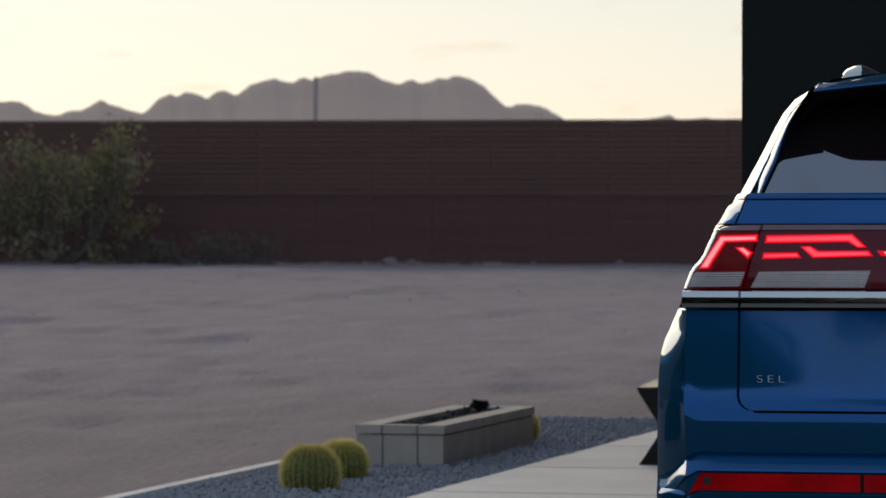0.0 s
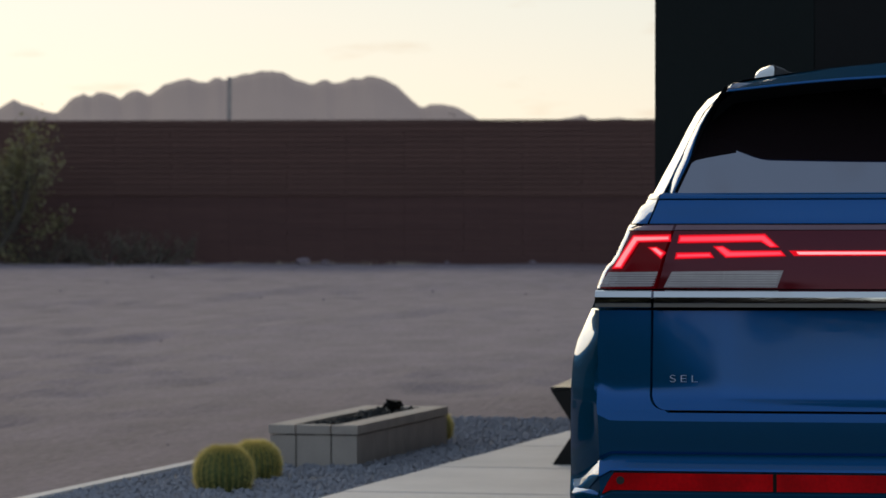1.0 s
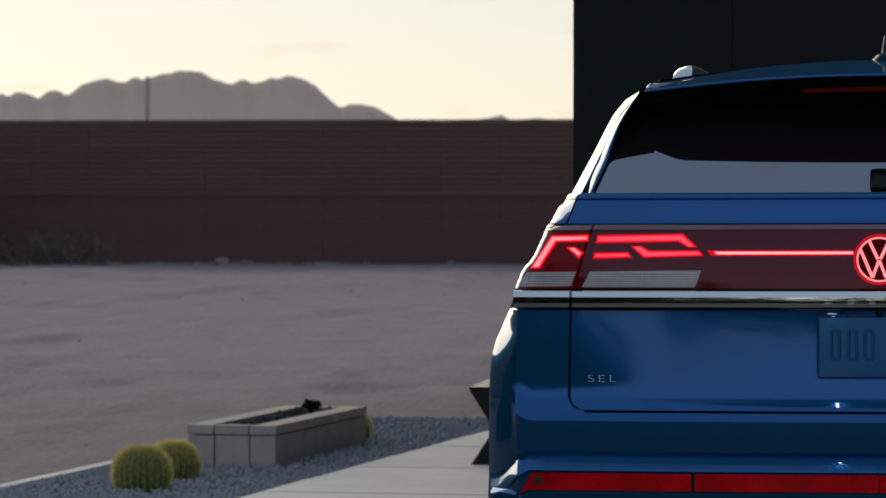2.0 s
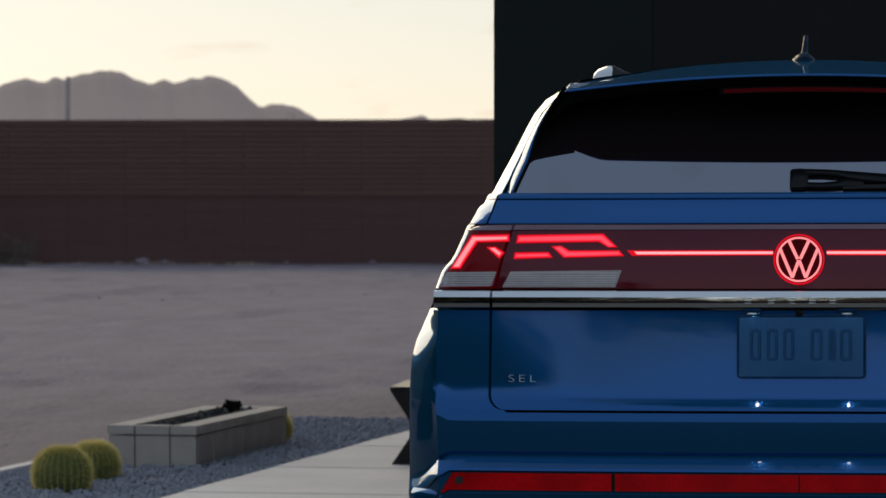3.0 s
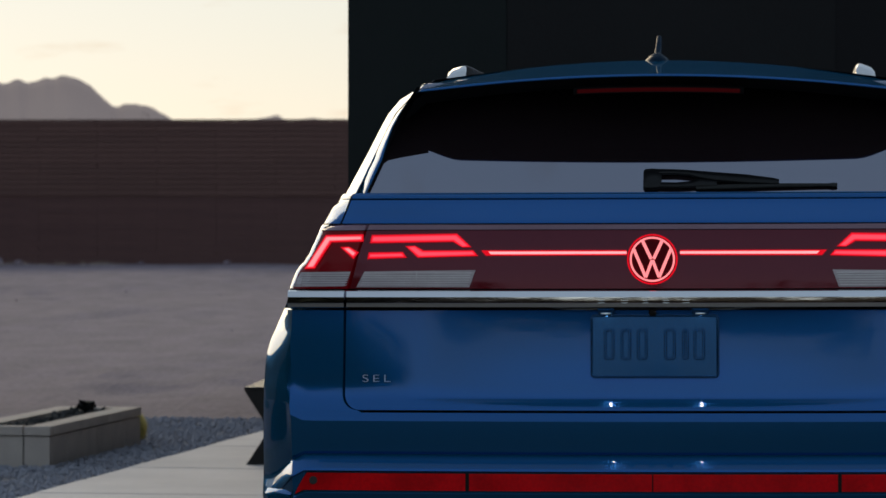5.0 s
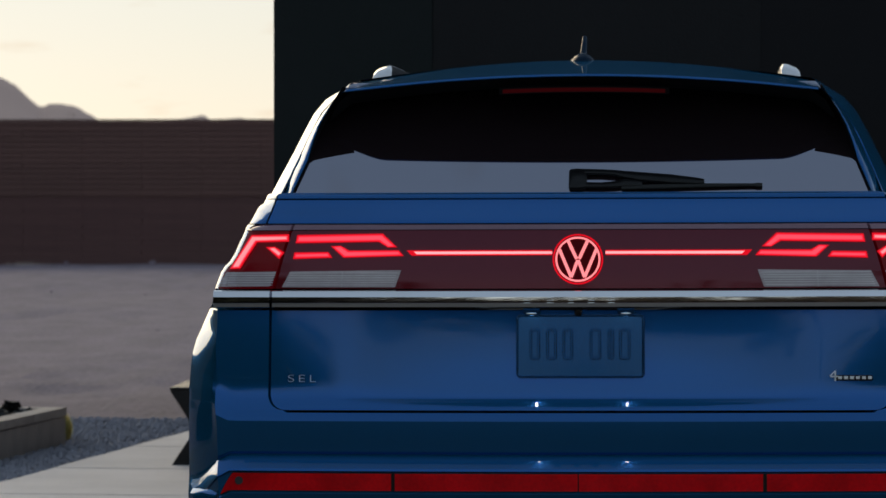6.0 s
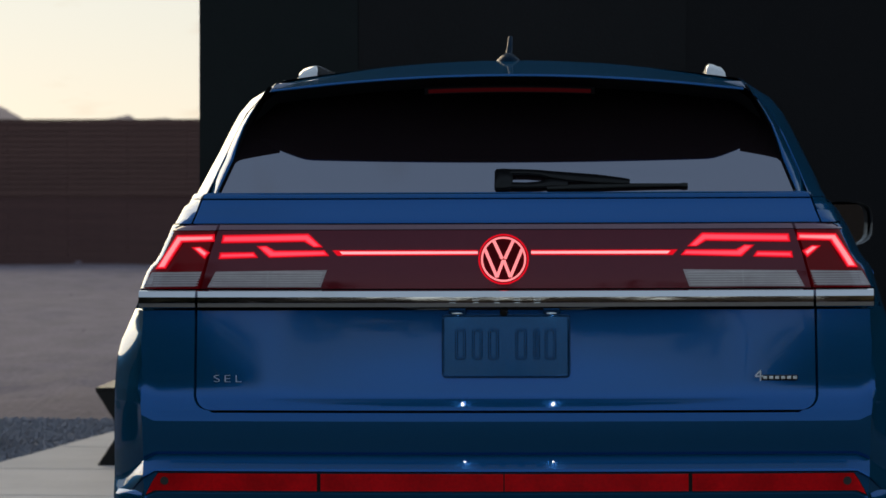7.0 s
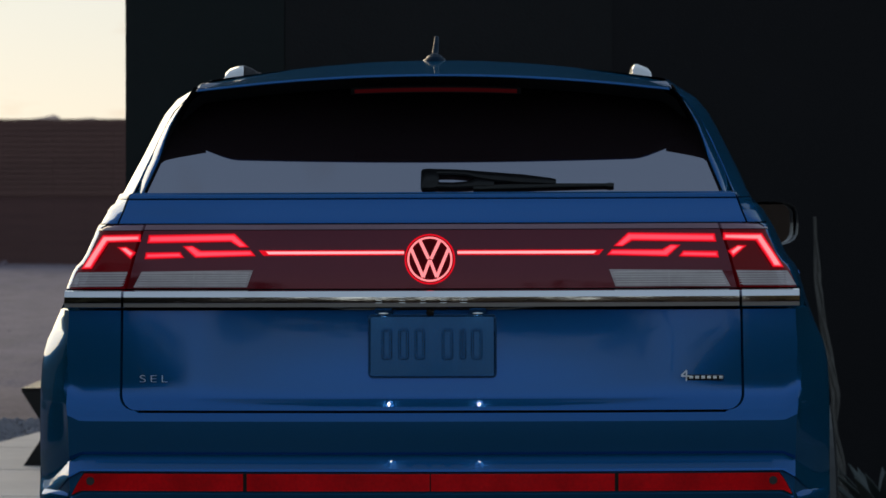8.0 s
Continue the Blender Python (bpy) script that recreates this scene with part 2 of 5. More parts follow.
def grid(bm, pts, thick=None):
    """A sheet from rows of points; with thick (a vector), a closed slab whose back is moved by it."""
    rows = [[bm.verts.new(p) for p in row] for row in pts]
    for a, b in zip(rows, rows[1:]):
        for i in range(len(a) - 1):
            bm.faces.new((a[i], a[i + 1], b[i + 1], b[i]))
    if thick is not None:
        bk = [[bm.verts.new(Vector(p) + Vector(thick)) for p in row] for row in pts]
        for a, b in zip(bk, bk[1:]):
            for i in range(len(a) - 1):
                bm.faces.new((b[i], b[i + 1], a[i + 1], a[i]))
        ring = lambda r: r[0][:] + [q[-1] for q in r[1:-1]] + r[-1][::-1] + [q[0] for q in r[1:-1]][::-1]
        f, g = ring(rows), ring(bk)
        for i in range(len(f)):
            j = (i + 1) % len(f)
            bm.faces.new((f[i], g[i], g[j], f[j]))
    bmesh.ops.recalc_face_normals(bm, faces=bm.faces)
    return bm


def lerp_table(table, v):
    xs, ys = zip(*table)
    return float(np.interp(v, xs, ys))


def ease(a, b, v):
    f = min(max((v - a) / (b - a), 0.0), 1.0)
    return f * f * (3 - 2 * f)


# ---- the setting: ground, drive, path, gravel ----
def ground_sheet():
    rng = np.random.default_rng(3)
    ys = np.concatenate([[-3000, -600, -120, -40, -22], np.arange(-16, 7, 6), np.arange(7, 48, 0.2), np.arange(48, 84, 0.4), [90, 110, 160, 300, 700, 1500, 3000]])
    xs = np.concatenate([[-3000, -800, -250, -90, -45], np.arange(-28, -13, 0.4), np.arange(-13, 0, 0.16), [0.4, 1, 2, 4, 12, 40, 120, 500, 3000]])
    # scuffed hollows in the stretch before the gravel
    dents = [(rng.uniform(-8.0, -2.4), rng.uniform(13.5, 25), rng.uniform(0.09, 0.30), rng.uniform(0.35, 1.0), rng.uniform(0.015, 0.045)) for _ in range(70)]
    bm = bmesh.new()
    pts = []
    for y in ys:
        row = []
        near = [q for q in dents if abs(y - q[1]) < 2 * q[3]]
        for x in xs:
            far = min(max((y - 15.5) / 6, 0), 1) if x > -4.6 else min(max((-4.45 - x) / 2.5, 0), 1)
            h = 0
            if 7 < y < 84 and -30 < x < 2:
                h = 0.09 * noise.noise((x * 0.22, y * 0.08, 1)) + 0.05 * noise.noise((x * 0.9, y * 0.22, 5))
                # footprints and scuffed hollows, thicker in some stretches than in others
                much = ease(-0.15, 0.45, noise.noise((x * 0.25, y * 0.13, 21)) + 0.15)
                h -= 0.06 * much * ease(0.12, 0.5, noise.noise((x * 1.7, y * 0.34, 9)))
                h += 0.026 * noise.noise((x * 2.8, y * 0.55, 13)) + 0.012 * noise.noise((x * 5.5, y * 1.4, 17))
            for dx, dy, a, b, d in near:
                r = ((x - dx) / a) ** 2 + ((y - dy) / b) ** 2
                if r < 4:
                    d *= 1 + 0.9 * noise.noise((x * 7, y * 2.2, 3))
                    h -= d * (1.25 * math.exp(-1.6 * r) - 0.25 * math.exp(-2.5 * (math.sqrt(r) - 1.35) ** 2))
            row.append((x, y, -0.02 + h * far * (1 - 0.7 * ease(62, 72, y)) - 0.055 * ease(58, 73, y)))
        pts.append(row)
    grid(bm, pts)
    return tagged(smooth(link_mesh("ground", bm, SAND), 180), "pale dusty desert sand with shallow hollows", "sand", kind="structure")


ground_sheet()
AX = Vector((0.0934, 0.9956, 0))      # the way the path, the kerb and the planter run
NX = Vector((0.9956, -0.0934, 0))


def along(o, a, n, z=0.0):
    v = Vector((o[0], o[1], 0)) + AX * a + NX * n
    return Vector((v.x, v.y, z))


bm = bmesh.new()
# widened to the left out of view, for a darker reflection in the flank
box(bm, -18.0, 9.0, -30.0, 7.9, -0.15, 0.0, 0.01)
tagged(link_mesh("road", bm, DRIVE), "grey concrete driveway under the parked car, widened out of view", "driveway", kind="structure")

P0 = (-2.978, 8.626)
bm = bmesh.new()
grid(bm, [[along(P0, a, n, -0.008 + 0.006 * noise.noise((a * 3, n * 3, 0))) for n in np.linspace(-1.22, 0.02, 10)] for a in np.linspace(-4.2, 6.62, 40)])
bed = tagged(link_mesh("gravel_bed", bm, GRAVELBED), "bed of grey crushed gravel beside the path", "gravel", kind="structure")
bm = bmesh.new()
grid(bm, [[along(P0, a, n, -0.006) for n in np.linspace(0.0, 1.6, 8)] for a in np.linspace(5.55, 6.62, 6)])
link_mesh("gravel_bed_end", bm, GRAVELBED)
tagged(bpy.data.objects["gravel_bed_end"], "end of the grey gravel bed past the path", "gravel", kind="structure")


def stones():
    """Loose gravel lying on the bed, too many to count."""
    rng = np.random.default_rng(11)
    base = bmesh.new()
    bmesh.ops.create_icosphere(base, subdivisions=1, radius=1)
    bv = np.array([v.co[:] for v in base.verts])
    bf = np.array([[v.index for v in f.verts] for f in base.faces])
    base.free()
    n = 15000
    a, w = rng.uniform(-4.2, 6.6, n), rng.uniform(-1.2, 0.0, n)
    far = rng.uniform(0, 1, n) < 0.12
    a[far], w[far] = rng.uniform(5.6, 6.6, far.sum()), rng.uniform(0.0, 1.6, far.sum())
    r = rng.uniform(0.006, 0.016, n)
    cx = P0[0] + AX.x * a + NX.x * w
    cy = P0[1] + AX.y * a + NX.y * w
    jit = 1 + rng.uniform(-0.35, 0.35, (n, len(bv), 1))
    sq = rng.uniform(0.5, 1.1, (n, 1, 3))
    verts = bv[None] * jit * sq * r[:, None, None] + np.stack([cx, cy, r * 0.35], 1)[:, None, :]
    faces = bf[None] + (np.arange(n) * len(bv))[:, None, None]
    me = bpy.data.meshes.new("gravel")
    me.from_pydata(verts.reshape(-1, 3).tolist(), [], faces.reshape(-1, 3).tolist())
    me.materials.append(GRAVEL)
    tagged(new("gravel", me), "loose grey crushed stones on the bed", "gravel", kind="stuff")


stones()


def pebbles():
    """Small stones strewn over the sand."""
    rng = np.random.default_rng(17)
    base = bmesh.new()
    bmesh.ops.create_icosphere(base, subdivisions=1, radius=1)
    bv = np.array([v.co[:] for v in base.verts])
    bf = np.array([[v.index for v in f.verts] for f in base.faces])
    base.free()
    n = 70
    y = 12 + 60 * rng.uniform(0, 1, n) ** 0.9
    x = -2.5 - y * rng.uniform(0.04, 0.36, n)
    keep = x < -4.6 + 0.09 * (y - 8)
    keep |= y > 17
    x, y = x[keep], y[keep]
    n = len(x)
    r = rng.uniform(0.006, 0.018, n) * (0.6 + y / 60)
    jit = 1 + rng.uniform(-0.3, 0.3, (n, len(bv), 1))
    verts = bv[None] * jit * np.array([1, 1, 0.6]) * r[:, None, None] + np.stack([x, y, -0.02 + r * 0.2], 1)[:, None, :]
    faces = bf[None] + (np.arange(n) * len(bv))[:, None, None]
    me = bpy.data.meshes.new("pebbles")
    me.from_pydata(verts.reshape(-1, 3).tolist(), [], faces.reshape(-1, 3).tolist())
    me.materials.append(SAND)
    tagged(new("pebbles", me), "small stones strewn over the sand", "stones", kind="stuff")


pebbles()

# ---- fence, hills, far growth ----
FY = 74.0


def fence():
    """Boards on two levels: the upper ones stand a little proud of the lower."""
    top, mid = 2.80, 1.31
    f = tagged(empty("fence", pose(0, FY, 0)), "tall dark brown boundary fence of horizontal boards in two tiers", "fence")

    def shared(name, bm, mat):
        me = bpy.data.meshes.new(name)
        bm.to_mesh(me)
        bm.free()
        me.materials.append(mat)
        return me

    hi = shared("board", box_bm(-1.1985, 1.1985, -0.02, 0.02, 0, 0.0950, 0.004), SLAT)
    lo = shared("board", box_bm(-1.1985, 1.1985, 0.02, 0.05, 0, 0.1035, 0.004), PLINTH)
    post = shared("post", box_bm(-0.05, 0.05, 0.052, 0.12, -0.2, top - 0.01, 0.004), PLINTH)
    rows = [(-0.138 + k * 0.108, lo) for k in range(13)] + [(1.315 + k * 0.1065, hi) for k in range(14)]
    rng = np.random.default_rng(2)
    for k, (z, me) in enumerate(rows):
        for i in range(8):
            b = new("board", me)
            b.parent, b.location = f, (-24.6 + 1.2 * (k % 2) + i * 2.4 + 1.2, 0.006 * rng.uniform(-1, 1), z)
    for i in range(10):
        q = new("post", post)
        q.parent, q.location = f, (-25.8 + i * 2.4, 0, 0)
    # the left run goes on out of view, to darken the flank's reflections
    for x0, x1 in ((-80.0, -24.6), (-4.2, 30.0)):
        bm = bmesh.new()
        for k, (z, me) in enumerate(rows):
            o = 1.2 * (k % 2)
            y = 0.0 if me is hi else 0.035
            box(bm, x0 + (o if x0 == -4.2 else 0), x1 + (o if x1 == -24.6 else 0), y - 0.015, y + 0.015, z, z + 0.1035)
        part("boards", bm, SLAT, f)["kind"] = "stuff"
    part("backing", box_bm(-80.0, 30.0, 0.125, 0.14, -0.2, top - 0.03), PLINTH, f)
    part("cap", box_bm(-80.0, 30.0, -0.04, 0.14, top, top + 0.025, 0.004), SLAT, f)
    part("ledge", box_bm(-80.0, 30.0, -0.002, 0.05, 1.268, 1.312, 0.004), SLAT, f)
    # an unseen return, added so the flank mirrors dark boards
    side = tagged(empty("side_fence", pose(-80.0, FY, 0, 0, 0, 90)), "unseen brown board fence, added to darken the flank's reflections", "fence")
    bm = bmesh.new()
    for z, me in rows:
        box(bm, -150.0, 0.0, -0.015, 0.015, z, z + 0.1035)
    part("boards", bm, SLAT, side)["kind"] = "stuff"


fence()


def hills():
    """The far range: a ridge of many domes and spurs, with depth behind its crest."""
    # azimuth and height of summits and saddles
    line = [(-24, 60), (-20, 72), (-17, 64), (-15.3, 56.8), (-15.03, 56.8), (-14.83, 50.9), (-14.6, 48.1), (-14.3, 51.5), (-14.19, 51.1), (-13.93,
            58.3), (-13.82, 54.2), (-13.7, 53.8), (-13.61, 51.1), (-13.36, 49.3), (-13.17, 58.2), (-12.99, 60.9), (-12.91, 59.9), (-12.8, 62.3),
            (-12.62, 60.5), (-12.5, 57.8), (-12.31, 63.9), (-12.11, 59.8), (-11.93, 66.6), (-11.6, 70.3), (-11.36, 66.8), (-11.21, 70.6), (-11.09,
            69.5), (-10.69, 73.9), (-10.46, 74.5), (-10.3, 73.5), (-10.1, 68.3), (-9.92, 66.2), (-9.72, 69.3), (-9.63, 66.2), (-9.4, 69.2), (-9.07,
            71.2), (-8.8, 66.4), (-8.43, 51.7), (-8.26, 54.4), (-7.95, 52.6), (-7.61, 43.2), (-6.84, 43), (-6.21, 47.3), (-6.09, 43.6), (-5.73, 45.9),
            (-5.64, 43.9), (-5.0, 44.9), (10, 44)]
    bm = bmesh.new()
    azs = np.arange(-24, 10, 0.025)
    rows = []
    crest, soft = [], []
    for a in azs:
        h = low = sum(lerp_table(line, a + o) * w for o, w in ((-0.04, 0.25), (0, 0.5), (0.04, 0.25))) + 0.1
        h += 0.9 * noise.fractal((a * 6, 3.1, 0), 0.6, 2.1, 5)
        crest.append(h)
        soft.append(low - 1.0)
    for k in range(26):
        f = k / 25
        s = lerp_table([(0, 0.0), (0.45, 0.45), (0.7, 0.82), (0.8, 1.0), (0.88, 0.8), (1.0, -0.1)], f)
        row = []
        for a, top, low in zip(azs, crest, soft):
            h = low + (top - low) * ease(0.6, 0.8, f)
            # spurs that run down towards the plain, slanting across the slope
            g = abs(noise.noise((a * 1.9 + 2.2 * f, f * 2.6, 7))) + 0.5 * abs(noise.noise((a * 4.3 - 3.0 * f, f * 5.0, 3))) - 0.35
            z = h * s + (3.0 * g * math.sin(math.pi * min(1, f / 0.8)) if 0 < f < 0.8 else 0)
            d = 2050 + 575 * f
            row.append((0.2 + d * math.tan(radians(a)), -10 + d, min(z, h)))
        rows.append(row)
    grid(bm, rows)
    tagged(smooth(link_mesh("backdrop", bm, ROCK), 180), "bare rocky mountain range on the horizon, its haze a faint glow", "mountains", kind="structure")


hills()


def branch(bm, p, d, length, r, depth, rng, tips, up=0.12, spread=0.55):
    pts, rad = [Vector(p)], [r]
    q, dd = Vector(p), Vector(d).normalized()
    n = 5
    for i in range(n):
        dd = (dd + Vector(rng.uniform(-0.22, 0.22, 3)) + Vector((0, 0, up))).normalized()
        q = q + dd * length / n
        pts.append(q.copy())
        rad.append(r * (1 - 0.55 * (i + 1) / n))
    tube(bm, pts, rad, 6 if depth > 1 else 4)
    if depth <= 1:
        tips += [(x, dd.copy()) for x in pts[1:]]
    if depth == 0:
        return
    for k in range(3 if depth > 1 else 4):
        at = pts[rng.integers(2, n + 1)]
        nd = (dd + Vector(rng.uniform(-1, 1, 3)) * spread * 1.5).normalized()
        branch(bm, at, nd, length * rng.uniform(0.55, 0.8), r * 0.5, depth - 1, rng, tips, up, spread)


def bush(name, label, at, height, seed, trunks=5, leaves=2600, leaf=0.05, mat=LEAF, spread=0.55, flat=1.0, lean=0.7, depth=3):
    """A desert tree or shrub: several tapered limbs from the base and a loose crown of small leaves."""
    rng = np.random.default_rng(seed)
    t = tagged(empty(name, pose(*at)), label, "shrub" if height < 2 else "tree")
    bm, tips = bmesh.new(), []
    for k in range(trunks):
        a = 2 * math.pi * (k + rng.uniform(-0.3, 0.3)) / trunks
        d = (math.cos(a) * lean, math.sin(a) * lean, flat)
        branch(bm, (0.04 * math.cos(a), 0.04 * math.sin(a), -0.03), d, height * 0.45, height * 0.022, depth, rng, tips, 0.12 * flat, spread)
    part("trunk", bm, BARK, t)
    tp = np.array([x[0][:] for x in tips])
    top = tp[:, 2].max()
    n = leaves
    c = tp[rng.integers(0, len(tp), n)] + rng.normal(0, height * 0.035, (n, 3))
    c[:, 2] = np.maximum(c[:, 2], 0.02)
    u = rng.normal(0, 1, (n, 3))
    u /= np.linalg.norm(u, axis=1)[:, None]
    v = np.cross(u, rng.normal(0, 1, (n, 3)))
    v /= np.linalg.norm(v, axis=1)[:, None]
    s = leaf * rng.uniform(0.5, 1.3, (n, 1))
    quad = np.stack([c - u * s, c - v * s * 0.45, c + u * s, c + v * s * 0.45], 1).reshape(-1, 3)
    me = bpy.data.meshes.new("crown")
    me.from_pydata(quad.tolist(), [], np.arange(4 * n).reshape(-1, 4).tolist())
    me.materials.append(mat)
    ob = new("crown", me)
    ob.parent = t
    return t


tree = bush("desert_tree", "wide grey-green palo verde tree before the boundary fence", (-20.9, 72.0, -0.1), 3.05, 5, 9, 6200, 0.055, LEAF, 0.75, 0.8, 1.0)
low = bush("dry_shrub", "low sprawling dry grey shrub at the foot of the fence", (-18.3, 72.3, -0.1), 1.15, 9, 10, 600, 0.035, DRYLEAF, 0.55, 0.2, 1.0)
copy_thing(low, pose(-19.5, 72.7, -0.1, 0, 0, 130))
copy_thing(low, pose(-17.5, 72.9, -0.1, 0, 0, 250))
fartree = bush("far_tree", "brownish desert tree beyond the fence", (-20.1, 130.0, 0), 3.55, 21, 6, 2600, 0.08, DRYLEAF)
for x, y, s, r in ((-21.4, 132, 0.97, 70), (-18.8, 131, 0.93, 200), (-14.9, 134, 0.93, 310), (-13.2, 133, 0.9, 25), (-16.4, 136, 0.9, 100), (-11.9, 134, 0.91, 160)):
    c = copy_thing(fartree, pose(x, y, 0, 0, 0, r))
    c.scale = (s, s, s)
# growth on the side behind the eye, seen only mirrored in the car
for x, y, s, r in ((-14, -52, 1.2, 10), (9, -60, 1.5, 80), (-27, -62, 1.5, 220), (1.5, -75, 1.2, 300), (30, -66, 1.6, 30), (-17, -33, 0.62, 50), (-9.5, -37, 0.8, 140), (-6.2, -38, 0.5, 15), (-1.0, -39, 0.66, 260),
                   (-11.2, -38.5, 0.62, 200), (-7.8, -38, 0.72, 310), (-4.4, -38.5, 0.58, 75), (-2.6, -38, 0.44, 180), (0.9, -38.5, 0.6, 33), (2.2, -38, 0.74, 120), (5.1, -38.5, 0.52, 240), (8.0, -38, 0.6, 160),
                   (3.4, -37, 0.42, 90), (6.8, -38, 0.75, 200), (15.5, -31, 0.7, 330), (-13, -39, 0.9, 280), (9.2, -39, 0.5, 120)):
    c = copy_thing(fartree, pose(x, y, 0, 0, 0, r))
    s *= 1.9 if y > -41 else 1.2
    c.scale = (s, s, s * 0.8)
    c["label"] = "desert tree across the drive behind the car"
big = bush("mesquite_tree", "large dense mesquite tree across the drive, out of view", (12.5, -36.0, 0), 7.5, 33, 7, 16000, 0.20, LEAF, 0.8, 1.0, 0.8)
# three more added unseen on the left, to darken the car's reflections
for x, y, r in ((-14.5, -35.0, 40), (-15.0, -27.0, 160), (-13.0, -21.5, 290)):
    copy_thing(big, pose(x, y, 0, 0, 0, r))
# plain walls out of view, added to darken what the car mirrors
for k, run in enumerate((((-11.7, -42.0), (-20.0, -34.0), (-10.0, -8.0), (-10.0, 9.0), (-30.0, 22.0), (-30.0, 58.0)), ((9.8, -42.0), (28.0, -36.0), (30.0, 8.2), (9.1, 8.6)), ((-11.5, -42.1), (9.6, -42.1)))):
    for j, (p, q) in enumerate(zip(run, run[1:])):
        d = Vector((q[0] - p[0], q[1] - p[1], 0))
        open_side = k == 0 and j > 1
        bm = box_bm(0, d.length, -0.12, 0.12, -0.1, 3.4 if open_side else 5.2 if k < 2 else 1.7, 0.01)
        bmesh.ops.transform(bm, matrix=Matrix.Translation((p[0], p[1], 0)) @ Matrix.Rotation(math.atan2(d.y, d.x), 4, "Z"), verts=bm.verts)
        tagged(link_mesh("unseen_wall_%d" % (5 * k + j + 1), bm, TAN if k == 0 and j == 4 else FACADE), "unseen plain tan wall, added for the car's reflections" if k == 0 and j == 4 else "unseen plain dark wall, added to darken the car's reflections", "wall", kind="structure")

pole = tagged(empty("utility_pole", pose(-27.12, 130.0, 0)), "wooden utility pole beyond the fence, paled for distance haze", "utility pole")
part("shaft", tube(bmesh.new(), [(0, 0, -0.5), (0, 0, 3), (0.02, 0, 5.25)], [0.085, 0.08, 0.075], 10), HAZEDWOOD, pole)



def grass():
    """Pale dry grass in tufts along the foot of the fence."""
    rng = np.random.default_rng(31)
    vs, fs = [], []
    for k in range(170):
        x = -26 + 14 * rng.uniform(0, 1) ** 1.5
        y = FY - rng.uniform(0.15, 1.2)
        for q in range(14):
            bx, by = x + rng.normal(0, 0.07), y + rng.normal(0, 0.05)
            h, lean = rng.uniform(0.04, 0.14), rng.normal(0, 0.05)
            b = len(vs)
            vs += [(bx - 0.006, by, -0.15), (bx + 0.006, by, -0.15), (bx + lean, by + rng.normal(0, 0.03), h - 0.12)]
            fs.append((b, b + 1, b + 2))
    me = bpy.data.meshes.new("dry_grass")
    me.from_pydata(vs, [], fs)
    me.materials.append(GRASS)
    tagged(new("dry_grass", me), "pale dry grass tufts along the fence", "grass", kind="stuff")


grass()
# rocks at the fence's foot
for i, (x, y, s) in enumerate(((-14.5, 73.2, 0.16), (-14.1, 73.3, 0.09), (-16.9, 73.4, 0.07), (-11.6, 73.2, 0.06), (-9.9, 73.3, 0.08))):
    bm = bmesh.new()
    bmesh.ops.create_icosphere(bm, subdivisions=3, radius=s)
    for v in bm.verts:
        v.co *= 1 + 0.35 * noise.noise(v.co * 9 + Vector((i * 5, 0, 0)))
        v.co.z *= 0.65
    ob = smooth(link_mesh("boulder", bm, SAND), 60)
    ob.location = (x, y, -0.05)
    tagged(ob, "small pale rock lying by the fence", "rock", "rocks by the fence")

# ---- the dark house ----
house = tagged(empty("house", pose(0, 0, 0)), "dark flat-roofed modern house with plain charcoal walls", "house")
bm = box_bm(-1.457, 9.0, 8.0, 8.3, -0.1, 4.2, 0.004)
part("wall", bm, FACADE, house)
# thin strips carry the light gradient as paler wall colour
part("corner_gradient_strip", box_bm(-1.459, -0.78, 7.994, 8.0, -0.05, 4.19, 0.001), CORNERTONE, house, "dark green-grey wall strip, the gradient's lightest step at the corner")
part("middle_gradient_strip", box_bm(-0.776, 0.62, 7.995, 8.0, -0.05, 4.19, 0.001), MIDTONE, house, "dark grey wall strip, the gradient's middle step")
part("wall", box_bm(-1.457, -1.157, 8.302, 20.0, -0.1, 4.2, 0.004), FACADE, house)
part("wall", box_bm(8.7, 9.0, 8.302, 20.0, -0.1, 4.2, 0.004), FACADE, house)
part("wall", box_bm(-1.155, 8.698, 19.7, 20.0, -0.1, 4.2, 0.004), FACADE, house)
part("roof", box_bm(-1.50, 9.05, 7.95, 20.05, 4.203, 4.40, 0.01), FACADE, house)


# ---- the car: the shape of its rear ----
# half width of the flank by height
WIDTH = [(0.22, 0.89), (0.40, 0.955), (0.60, 0.969), (0.73, 0.972), (0.869, 0.970), (0.939, 0.966), (0.974, 0.962), (1.009, 0.955), (1.037, 0.944), (1.078, 0.930),
         (1.127, 0.914), (1.148, 0.908), (1.176, 0.900), (1.190, 0.892), (1.199, 0.882), (1.218, 0.870), (1.253, 0.855), (1.288, 0.838), (1.323, 0.816), (1.335, 0.805),
         (1.342, 0.792), (1.355, 0.782), (1.404, 0.764), (1.425, 0.754), (1.495, 0.7205), (1.53, 0.7025), (1.565, 0.682), (1.60, 0.652), (1.617, 0.624), (1.635, 0.596), (1.65, 0.574)]
